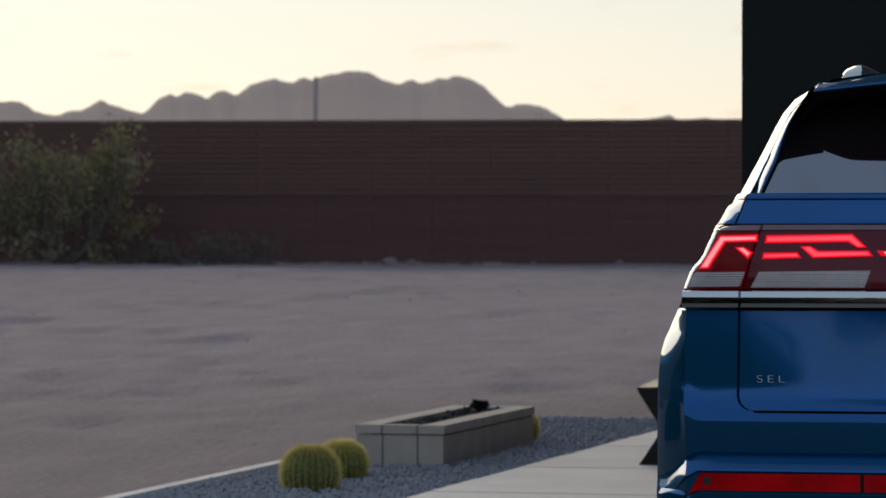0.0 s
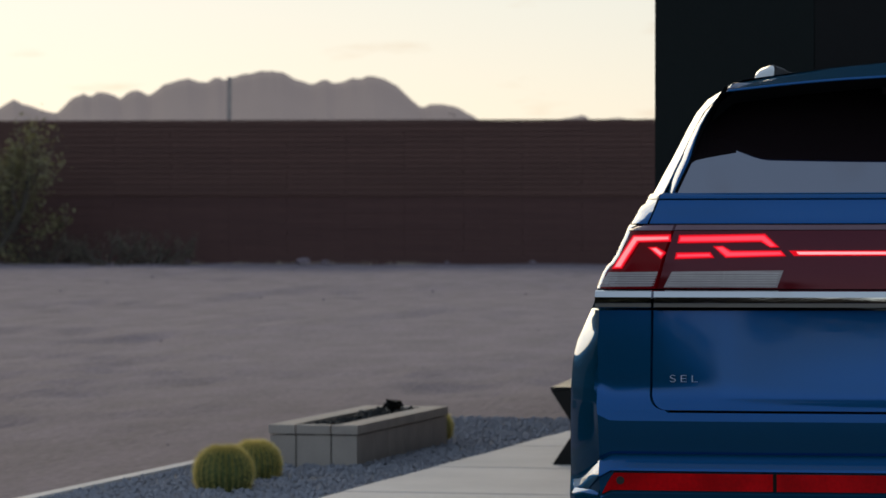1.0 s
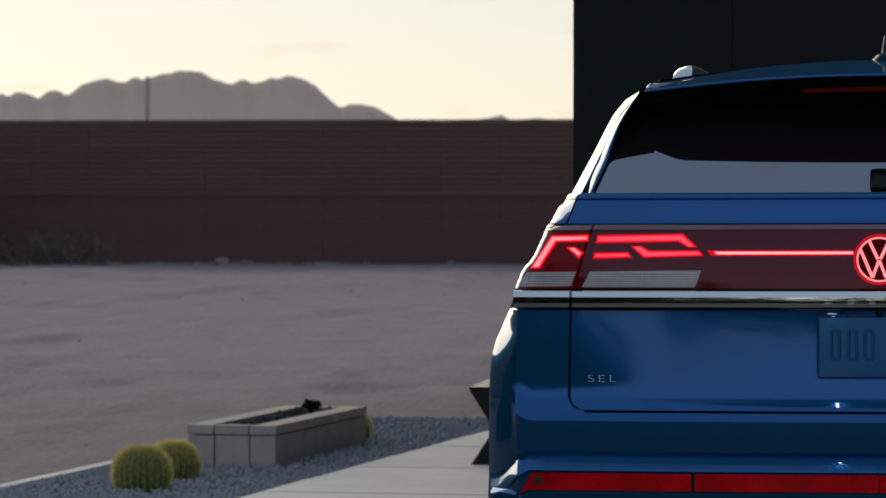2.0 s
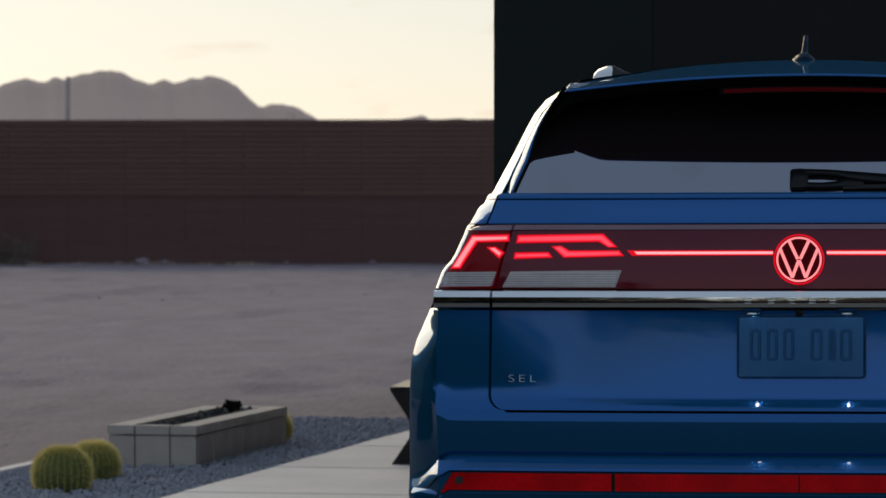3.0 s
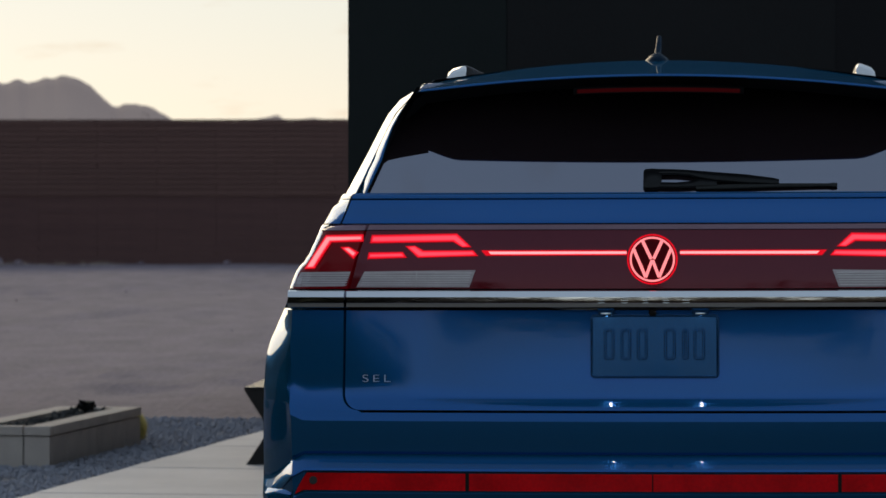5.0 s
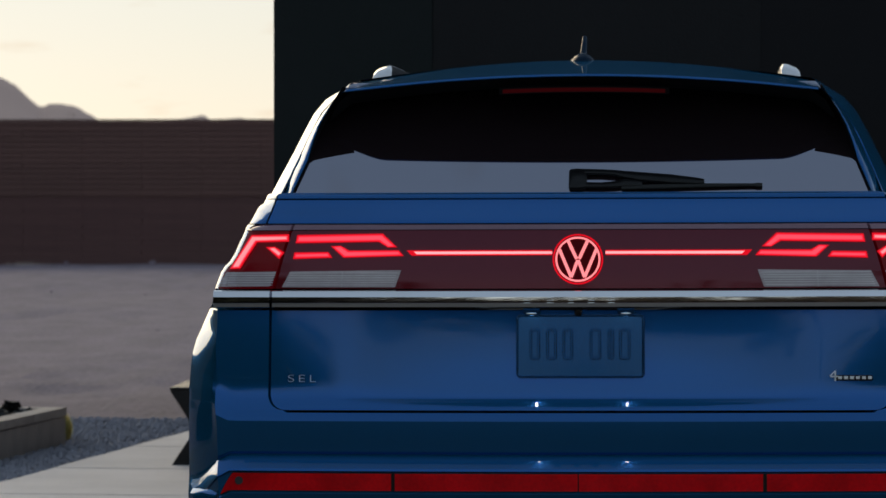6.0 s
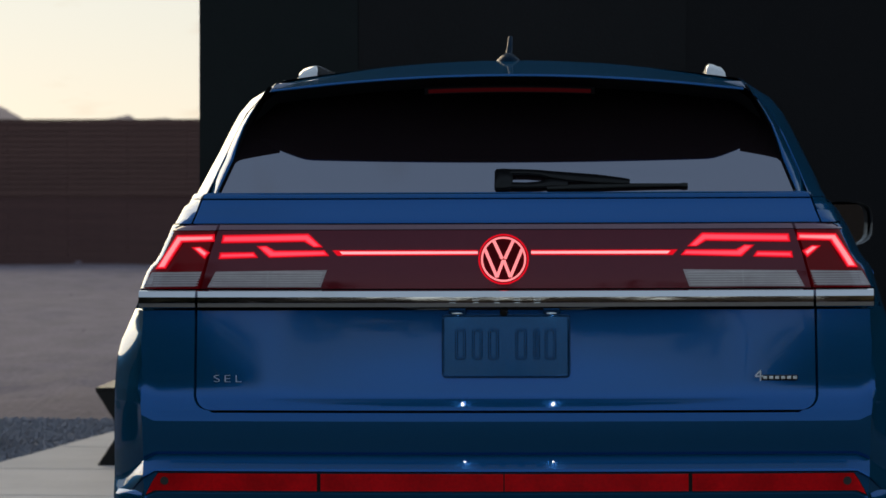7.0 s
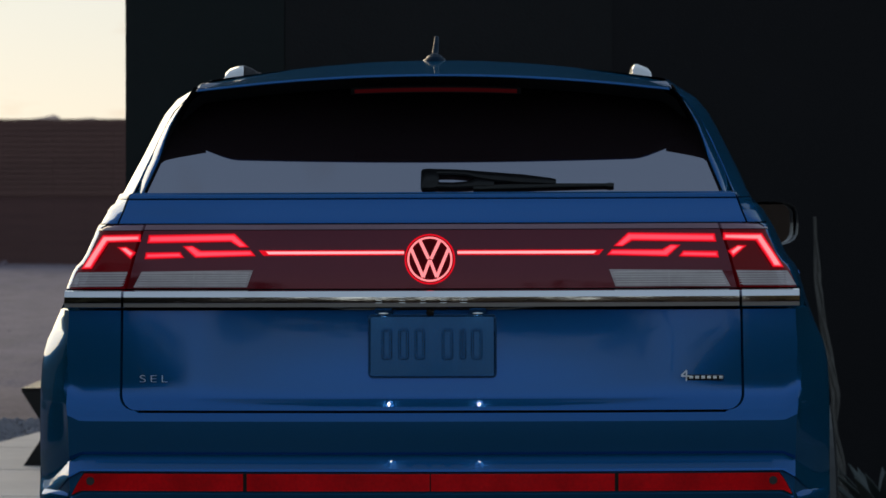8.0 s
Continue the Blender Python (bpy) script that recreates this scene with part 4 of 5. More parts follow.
# trim badge
cu = bpy.data.curves.new("trim_letters", "FONT")
cu.body, cu.size, cu.extrude, cu.bevel_depth, cu.space_character = "SEL", 0.0275, 0.0010, 0.0, 1.32
cu.offset = -0.0007
tob = bpy.data.objects.new("letters_source", cu)
scene.collection.objects.link(tob)
bpy.context.view_layer.update()
me = bpy.data.meshes.new_from_object(tob.evaluated_get(bpy.context.evaluated_depsgraph_get()))
bpy.data.objects.remove(tob)
me.materials.append(SILVER)
letters = new("trim_badge", me)
letters.parent = gate
letters["label"] = "small chrome trim letters"
letters.matrix_basis = pose(-0.702, rear(-0.70, 0.92) - 0.003, 0.913, 90, 0, -4.5) @ Matrix.Diagonal((1.48, 0.92, 1, 1))

# drive badge: a dark tag with plain bars
bx = 0.647
by = rear(bx, 0.92)
tag = part("drive_badge", box_bm(bx - 0.036, bx + 0.052, by - 0.0035, by + 0.004, 0.9155, 0.929, 0.001), GLOSSBLACK, gate, "small black badge with silver bars")
tag.matrix_basis = Matrix()
for k in range(6):
    x = bx - 0.030 + k * 0.0142
    part("badge_bar", box_bm(x, x + 0.0095, by - 0.0052, by - 0.003, 0.919, 0.926, 0.0008), SILVER, tag)
part("badge_bar", slab((bx - 0.049, 0.9265), (bx - 0.036, 0.9395), 0.003, by - 0.005, by + 0.002), SILVER, tag)
part("badge_bar", slab((bx - 0.049, 0.9255), (bx - 0.030, 0.9255), 0.0035, by - 0.005, by + 0.002), SILVER, tag)
part("badge_bar", slab((bx - 0.0365, 0.9145), (bx - 0.0365, 0.9395), 0.0035, by - 0.005, by + 0.002), SILVER, tag)


# number plate with embossed plain bars
def rounded_plate(x0, x1, z0, z1, r, y0, y1, n=6):
    bm = bmesh.new()
    out = []
    for cx, cz, a0 in ((x1 - r, z1 - r, 0), (x0 + r, z1 - r, 90), (x0 + r, z0 + r, 180), (x1 - r, z0 + r, 270)):
        out += [(cx + r * math.cos(radians(a0 + 90 * k / n)), cz + r * math.sin(radians(a0 + 90 * k / n))) for k in range(n + 1)]
    f = [bm.verts.new((x, y0, z)) for x, z in out]
    g = [bm.verts.new((x, y1, z)) for x, z in out]
    bm.faces.new(f)
    bm.faces.new(g[::-1])
    for i in range(len(f)):
        j = (i + 1) % len(f)
        bm.faces.new((f[i], f[j], g[j], g[i]))
    bmesh.ops.recalc_face_normals(bm, faces=bm.faces)
    return bm


def frame_bm(x0, x1, z0, z1, r, t, y0, y1, n=6):
    bm = bmesh.new()
    loops = []
    for ins, y in ((0, y1), (0.0022, y0), (t - 0.0022, y0), (t, y1)):
        rr = max(r - ins, 0.001)
        lp = []
        for cx, cz, a0 in ((x1 - r, z1 - r, 0), (x0 + r, z1 - r, 90), (x0 + r, z0 + r, 180), (x1 - r, z0 + r, 270)):
            lp += [bm.verts.new((cx + rr * math.cos(radians(a0 + 90 * k / n)), y, cz + rr * math.sin(radians(a0 + 90 * k / n)))) for k in range(n + 1)]
        loops.append(lp)
    for a, b in zip(loops, loops[1:]):
        for i in range(len(a)):
            j = (i + 1) % len(a)
            bm.faces.new((a[i], a[j], b[j], b[i]))
    bmesh.ops.recalc_face_normals(bm, faces=bm.faces)
    return bm


PY = 0.074
part("plate_recess", rounded_plate(-0.1505, 0.1575, 0.9225, 1.0755, 0.011, PY + 0.001, PY + 0.014), PLATE, gate)
plate = part("number_plate", rounded_plate(-0.149, 0.156, 0.924, 1.074, 0.010, PY - 0.003, PY + 0.002), PLATE, gate, "blue number plate with plain embossed bars")
for x, w in ((-0.105, 0.026), (-0.065, 0.026), (-0.026, 0.026), (0.040, 0.028), (0.077, 0.016), (0.110, 0.028)):
    smooth(part("plate_bar", frame_bm(x - w / 2, x + w / 2, 0.966, 1.041, 0.008, 0.0072, PY - 0.0095, PY - 0.002), PLATE, plate), 30)
smooth(part("plate_rim", frame_bm(-0.149, 0.156, 0.924, 1.074, 0.010, 0.006, PY - 0.0048, PY - 0.002), PLATE, plate), 80)
tip = Vector((0, PY - 0.002, 1.074))
plate.matrix_basis = Matrix.Translation(tip) @ Matrix.Rotation(radians(-3.2), 4, "X") @ Matrix.Translation(-tip)
# plate lamps under the chrome strip
for x in (-0.112, 0.113):
    part("lamp_shield", box_bm(x - 0.020, x + 0.020, 0.0440, 0.0465, 1.0800, 1.0890, 0.0008), PLATE, gate)
    part("lamp_shield", box_bm(x - 0.020, x + 0.020, 0.0605, 0.0635, 1.0765, 1.0810, 0.0008), PLATE, gate)
    pl = part("plate_lamp", box_bm(x - 0.020, x + 0.020, 0.050, 0.090, 1.0815, 1.0895, 0.002), PLATE, gate)
    smooth(part("lens", tube(bmesh.new(), [(x - 0.012, 0.0430, 1.0782), (x - 0.008, 0.0430, 1.0782), (x, 0.0430, 1.0782), (x + 0.008, 0.0430, 1.0782), (x + 0.012, 0.0430, 1.0782)], [0.0004, 0.0012, 0.0018, 0.0012, 0.0004], 10), LENSGLOW, pl, "lit white plate lamp lens"), 60)
    part("bulb", tube(bmesh.new(), [(x, 0.052, 1.0800), (x, 0.052, 1.0815)], [0.0036, 0.0036], 16), BULB, pl)

smooth(part("rear_camera", tube(bmesh.new(), [(-0.001, 0.085, 1.0815), (-0.001, 0.052, 1.0805), (-0.001, 0.049, 1.0803)], [0.0095, 0.0095, 0.006], 16), GLOSSBLACK, gate, "small black rear camera under the chrome strip"), 40)
# bumper reflector band
bend(part("reflector_bed", face_patch(lambda z: -0.862 + 0.030 * (z - 0.659) / 0.041, lambda z: 0.862 - 0.030 * (z - 0.659) / 0.041, steps(0.6575, 0.7015, 4), 60, 0.0015, 0.012), GLOSSBLACK, car), 30)
for a, b in ((-0.860, -0.447), (-0.438, -0.0015), (0.0015, 0.438), (0.447, 0.860)):
    aa, bb = min(a, b), max(a, b)
    tl = lambda z, e=aa: e + (0.030 * (z - 0.659) / 0.041 if e < -0.8 else 0)
    tr = lambda z, e=bb: e - (0.030 * (z - 0.659) / 0.041 if e > 0.8 else 0)
    bend(part("reflector", face_patch(tl, tr, steps(0.659, 0.700, 4), 20, 0.004, 0.012), REFLECTOR, car, "red bumper reflector"), 30)
for s in (-1, 1):
    x = s * 0.815
    y = rear(x, 0.68)
    part("parking_sensor", tube(bmesh.new(), [(x, y + 0.004, 0.679), (x, y - 0.007, 0.679)], [0.011, 0.0095], 20), BLACK, car)

# ---- roof, spoiler, rails ----
ROOF = [(0.24, 1.6530), (0.62, 1.6985), (0.8, 1.7020), (1.3, 1.7120), (2.0, 1.709), (2.5, 1.682), (2.75, 1.652)]


def crown(x, y):
    """Height of the roof skin, rounder across further forward."""
    return lerp_table(ROOF, y) - lerp_table([(0.25, 0.115), (0.62, 0.163)], y) * abs(x) ** 2.0


def tail(x):
    """Where the spoiler ends, by half width."""
    a = abs(x)
    return 0.250 + 0.035 * (a / 0.6) ** 2 + 0.030 * ease(0.50, 0.62, a)


xs = steps(-0.577, 0.577, 60)
rows = []
for k, f in enumerate((0.0, 0.012, 0.08, 0.2, 0.3, 0.4, 0.52, 0.65, 0.8, 1.0)):
    drop = (0.0042, 0.0002, 0, 0, 0, 0, 0, 0, 0, 0)[k]
    rows.append([Vector((x, tail(x) + (0.62 - tail(x)) * f, crown(x, tail(x) + (0.62 - tail(x)) * f) - drop)) for x in xs])
under = []
for f, dz in ((1.0, 0.05), (0.3, 0.040), (0.09, 0.028), (0.06, 0.021)):
    under.append([Vector((x, y, crown(x, y) - dz - (0.050 * ease(0.535, 0.640, abs(x)) if f < 0.1 else 0))) for x in steps(-0.618, 0.618, 60) for y in [tail(x) + (0.62 - tail(x)) * f]])
spoiler = bend(part("spoiler", grid(bmesh.new(), rows), PAINT, car), 9)
smooth(part("spoiler_lip", tube(bmesh.new(), [(x, tail(x) + 0.001, crown(x, tail(x)) - 0.0045) for x in steps(-0.577, 0.577, 60)], 0.0022, 8), PAINT, spoiler), 60)
bend(part("spoiler_underside", grid(bmesh.new(), under + [[Vector((x, tail(x) + 0.001, crown(x, tail(x)) - 0.0052 - 0.022 * ease(0.555, 0.597, abs(x)))) for x in steps(-0.594, 0.594, 60)]]), CABIN, spoiler), 40)
bm = grid(bmesh.new(), [[Vector((x, tail(x) + 0.012, crown(x, tail(x)) - dz)) for x in steps(-0.19, 0.205, 16)] for dz in (0.033, 0.042)], (0, 0.012, 0))
stop = part("stop_lamp", bm, STOPRED, car, "red high stop lamp under the spoiler, given a faint glow")
# black bars added to keep the lamp's glow out of the glass
for y0, z0, z1, depth in ((0.0115, 0.0425, 0.0445, 0.022), (0.0245, 0.028, 0.0425, 0.004)):
    bm = grid(bmesh.new(), [[Vector((x, tail(x) + y0, crown(x, tail(x)) - dz)) for x in steps(-0.20, 0.215, 16)] for dz in (z0, z1)], (0, depth, 0))
    part("housing", bm, CABIN, stop)

ant = smooth(part("antenna", tube(bmesh.new(), [(-0.007, 0.66, 1.676), (-0.007, 0.66, 1.690), (-0.007, 0.662, 1.697), (-0.007, 0.664, 1.702), (-0.007, 0.668, 1.7065), (-0.007, 0.672, 1.709)], [0.033, 0.0345, 0.032, 0.025, 0.017, 0.011], 20), ANTENNA, car, "dark blue roof antenna"), 60)
for v in ant.data.vertices:
    v.co.y = 0.66 + (v.co.y - 0.66) * 2.0
smooth(part("mast", tube(bmesh.new(), [(-0.007, 0.69, 1.702), (-0.007, 0.70, 1.716), (-0.006, 0.73, 1.738), (-0.005, 0.75, 1.7610), (-0.005, 0.751, 1.765)], [0.015, 0.0095, 0.0075, 0.0065, 0.003], 12), ANTENNA, ant), 60)

for s in (-1, 1):
    bm = bmesh.new()
    prof = [(0.775, 0.0), (0.783, 0.45), (0.80, 0.78), (0.83, 0.95), (0.88, 1.0), (1.1, 1.0), (1.5, 0.9), (2.2, 0.7), (2.5, 0.5), (2.6, 0.0)]
    rows = []
    for y, h in prof:
        c = crown(0.525, min(y, 0.80)) - 0.001
        rows.append([Vector((s * x - 0.004, y, c + z * h)) for x, z in ((0.497, 0), (0.498, 0.034), (0.503, 0.040), (0.512, 0.040), (0.536, 0.031), (0.545, 0.022), (0.549, 0.0))])
    bend(part("roof_rail", grid(bmesh.new(), rows), SATIN, car, "satin silver roof rail"), 50)

# wiper lying on the window's foot
def on_glass(x, z, d):
    return Vector((x, rear(x, z) - d, z))


def flat_bar(rows):
    """A rounded bar lying on the glass, from (x, lower z, upper z, thickness) stations."""
    pts = []
    for x, z0, z1, d in rows:
        h = (z1 - z0) / 2
        pts.append([on_glass(x, (z0 + z1) / 2 + h * math.cos(a), 0.005 + 0.5 * d * (0.5 - 0.5 * math.cos(2 * a) if math.sin(a) > 0 else 0) ** 0.6) for a in [math.pi * k / 8 for k in range(9)]])
    return grid(bmesh.new(), pts, (0, 0.01, 0))


wiper = bend(part("wiper", flat_bar([(-0.028, 1.378, 1.418, 0.008), (-0.024, 1.373, 1.423, 0.022), (-0.008, 1.372, 1.4245, 0.03), (0.008, 1.374, 1.4235, 0.03), (0.016, 1.378, 1.4225, 0.02)]), WIPER, car, "black rear wiper resting on the window"), 60)
bend(part("arm", flat_bar([(0.01, 1.4085, 1.4235, 0.026), (0.05, 1.409, 1.4225, 0.026), (0.085, 1.406, 1.4205, 0.026), (0.105, 1.399, 1.4185, 0.026), (0.15, 1.392, 1.4150, 0.024), (0.22, 1.386, 1.4095, 0.022), (0.285, 1.384, 1.4010, 0.02), (0.30, 1.386, 1.3975, 0.012)]), WIPER, wiper), 60)
bend(part("arm", flat_bar([(0.01, 1.377, 1.3915, 0.02), (0.05, 1.3765, 1.3905, 0.02), (0.085, 1.377, 1.3935, 0.02), (0.108, 1.378, 1.402, 0.02), (0.15, 1.379, 1.396, 0.016)]), WIPER, wiper), 60)
bend(part("blade", flat_bar([(0.10, 1.3725, 1.383, 0.012), (0.2, 1.374, 1.386, 0.014), (0.30, 1.377, 1.3875, 0.014), (0.42, 1.3795, 1.3870, 0.012), (0.43, 1.377, 1.3885, 0.012), (0.44, 1.378, 1.3875, 0.010)]), RUBBER, wiper), 60)

# ---- the rest of the body: flanks, roof, bonnet, nose ----
TOP = [(0.55, 1.65), (2.5, 1.65), (2.75, 1.615), (3.1, 1.40), (3.45, 1.14), (3.6, 1.075), (4.2, 1.04), (4.65, 0.97), (4.85, 0.88), (4.95, 0.78)]
PLANW = [(0.5, 1.0), (3.3, 1.0), (4.3, 0.985), (4.7, 0.93), (4.88, 0.86), (4.96, 0.78)]
WHEELS = (1.02, 4.0)
WR = 0.385


def flank(s):
    """One flank with its wheel arches cut out."""
    bm = bmesh.new()
    ys = sorted(set(steps(0.0, 1.0, 16) + steps(1.0, 4.96, 100)))
    rows = []
    nz = 96
    for y in ys:
        row = []
        for k in range(nz + 1):
            yy = 1.2 + max(y - 1.0, 0) * 3.76 / 3.96
            t = lerp_table(TOP, yy)
            z = 0.22 + (t - 0.22) * k / nz
            xw = width(z)
            if y < 1.0:
                xe = edge(z, 76)
                y0 = rear(xe, z) - 0.001
                yp = y0 + (1.2 - y0) * y
                xw = xe + (xw - xe) * (1 - (1 - y) ** 6.0)
            else:
                yp = 1.2 + (y - 1.0) * 3.76 / 3.96
            row.append(Vector((s * xw * lerp_table(PLANW, yp), yp, z - (sag(edge(z, 76), z) * (1 - y) ** 3 if y < 1.0 else 0))))
        rows.append(row)
    vr = [[bm.verts.new(p) for p in r] for r in rows]
    for a, b in zip(vr, vr[1:]):
        for i in range(nz):
            c = (a[i].co + b[i + 1].co) / 2
            if all((c.y - w) ** 2 + (c.z - WR) ** 2 > 0.415 ** 2 for w in WHEELS):
                bm.faces.new((a[i], b[i], b[i + 1], a[i + 1]))
    bmesh.ops.delete(bm, geom=[v for v in bm.verts if not v.link_faces], context="VERTS")
    bmesh.ops.recalc_face_normals(bm, faces=bm.faces)
    return bm


for s in (-1, 1):
    bend(part("flank", flank(s), PAINT, car), 40)
    for w in WHEELS:
        pts = [(s * (0.985 * lerp_table(PLANW, w)), w + 0.42 * math.cos(radians(a)), WR + 0.42 * math.sin(radians(a))) for a in range(-22, 203, 9)]
        part("arch_trim", tube(bmesh.new(), pts, 0.024, 8), BLACK, car)
    part("sill", box_bm(s * 0.98 if s < 0 else 0.90, -0.90 if s < 0 else 0.98, 1.5, 3.5, 0.20, 0.34, 0.02), BLACK, car)
rows = []
for y in steps(0.60, 4.96, 90):
    t = lerp_table(TOP, y)
    w = width(t) * lerp_table(PLANW, y)
    hi = lerp_table([(0.6, 0.04), (2.6, 0.05), (3.2, 0.06), (3.6, 0.03), (4.96, 0.02)], y)
    rows.append([Vector((x * w, y, max(t + hi * (1 - abs(x) ** 2.2), (crown(x * w, y) if y < 2.5 else 0)))) for x in steps(-1, 1, 30)])
bend(part("roof_and_bonnet", grid(bmesh.new(), rows), PAINT, car), 60)
rows = []
for k in range(12):
    z = 0.24 + (0.80 - 0.24) * k / 11
    w = width(z) * 0.78
    rows.append([Vector((x * w, 4.96 + 0.09 * (1 - x * x) * (1 - (k / 11) ** 4) - 0.02, z)) for x in steps(-1, 1, 24)])
nose = bend(part("nose", grid(bmesh.new(), rows), PAINT, car), 60)
part("grille", grid(bmesh.new(), [[Vector((x, 5.035 - 0.09 * (x / 0.78) ** 2, z)) for x in steps(-0.6, 0.6, 16)] for z in (0.42, 0.55, 0.68)], (0, -0.02, 0)), GLOSSBLACK, nose)
for s in (-1, 1):
    part("headlight", grid(bmesh.new(), [[Vector((s * x, 4.99 - 0.22 * (x - 0.45), z)) for x in steps(0.5, 0.76, 8)] for z in (0.72, 0.80)], (0, -0.05, 0)), CLEAR, car)
# windscreen and side windows
rows = [[Vector((x * 0.90 * width(lerp_table(TOP, y)), y, lerp_table(TOP, y) + lerp_table([(2.6, 0.05), (3.2, 0.06), (3.6, 0.03)], y) * (1 - abs(x * 0.9) ** 2.2) + 0.006)) for x in steps(-1, 1, 20)] for y in steps(2.80, 3.44, 16)]
bend(part("windscreen", grid(bmesh.new(), rows), GLASS, car), 60)
for s in (-1, 1):
    for y0, y1, y0t, y1t in ((0.80, 1.45, 0.86, 1.42), (1.50, 2.35, 1.48, 2.32), (2.42, 3.18, 2.40, 2.74)):
        rows = []
        for k in range(9):
            z = 1.10 + (1.585 - 1.10) * k / 8
            a, b = y0 + (y0t - y0) * k / 8, y1 + (y1t - y1) * k / 8
            rows.append([Vector((s * (width(z) + 0.004), y, z)) for y in steps(a, b, 8)])
        bend(part("side_window", grid(bmesh.new(), rows, (-s * 0.005, 0, 0)), SIDEGLASS, car), 60)
    for y in (1.62, 2.55):
        x = width(1.13) + 0.02
        part("door_handle", tube(bmesh.new(), [(s * (x - 0.02), y, 1.135), (s * (x + 0.018), y + 0.02, 1.14), (s * (x + 0.02), y + 0.16, 1.14), (s * (x - 0.02), y + 0.18, 1.135)], 0.014, 8), PAINT, car)
    # side mirror
    rows = []
    for k, f in enumerate((0.0, 0.35, 0.7, 0.92, 1.0)):
        q = math.sqrt(max(0, 1 - f * f))
        ring_pts = []
        for j in range(21):
            a = 2 * math.pi * j / 20
            ca, sa = math.cos(a), math.sin(a)
            ex = math.copysign(abs(ca) ** 0.6, ca) * 0.105 * max(q, 0.05)
            ez = math.copysign(abs(sa) ** 0.6, sa) * 0.070 * max(q, 0.05)
            ring_pts.append(Vector((s * (0.94 + ex), 3.2 + 0.11 * f, 1.264 + ez + 0.1 * ex * 0.3)))
        rows.append(ring_pts)
    mir = bend(part("side_mirror", grid(bmesh.new(), rows), WIPER, car), 60)
    bm = rounded_plate(-0.092, 0.092, -0.061, 0.061, 0.035, -0.004, 0.004)
    bmesh.ops.transform(bm, matrix=pose(s * 0.94, 3.225, 1.264, 0, 0, 14 * s), verts=bm.verts)
    part("mirror_glass", bm, CHROME, mir)
    part("mirror_foot", tube(bmesh.new(), [(s * 0.84, 3.26, 1.19), (s * 0.93, 3.26, 1.215), (s * 0.98, 3.25, 1.235)], [0.03, 0.024, 0.022], 8), BLACK, mir)

# cabin lining and underside
part("cabin", box_bm(-0.62, 0.62, 0.72, 3.0, 0.5, 1.58, 0.05), CABIN, car)
part("underbody", box_bm(-0.84, 0.84, 0.35, 4.75, 0.22, 0.50, 0.03), BLACK, car)
for s in (-1, 1):
    for w in WHEELS:
        bm = bmesh.new()
        prof = [(0.225, -0.11), (0.30, -0.122), (0.36, -0.118), (0.385, -0.09), (0.387, 0), (0.385, 0.09), (0.36, 0.118), (0.30, 0.122), (0.225, 0.11)]
        rr = []
        for k in range(49):
            a = 2 * math.pi * k / 48
            rr.append([Vector((s * 0.83 + u, w + r * math.cos(a), WR + 0.002 + r * math.sin(a))) for r, u in prof])
        wheel = bend(part("wheel", grid(bm, rr), TYRE, car, "black tyre on an alloy rim"), 40)
        bm = bmesh.new()
        for k in range(5):
            a = 2 * math.pi * k / 5
            c, d = math.cos(a), math.sin(a)
            tube(bm, [(s * 0.925, w + 0.04 * c, WR + 0.04 * d), (s * 0.92, w + 0.24 * c, WR + 0.24 * d)], [0.045, 0.028], 6)
        tube(bm, [(s * 0.90, w, WR), (s * 0.938, w, WR)], [0.06, 0.05], 16)
        part("rim", bm, ALLOY, wheel)
        part("hub_plate", tube(bmesh.new(), [(s * 0.77, w, WR), (s * 0.87, w, WR)], [0.235, 0.235], 24), BLACK, wheel)


# ---- beside the path: planter, cacti, bench ----
PC = (-3.198, 10.719)     # the planter's corner nearest the path


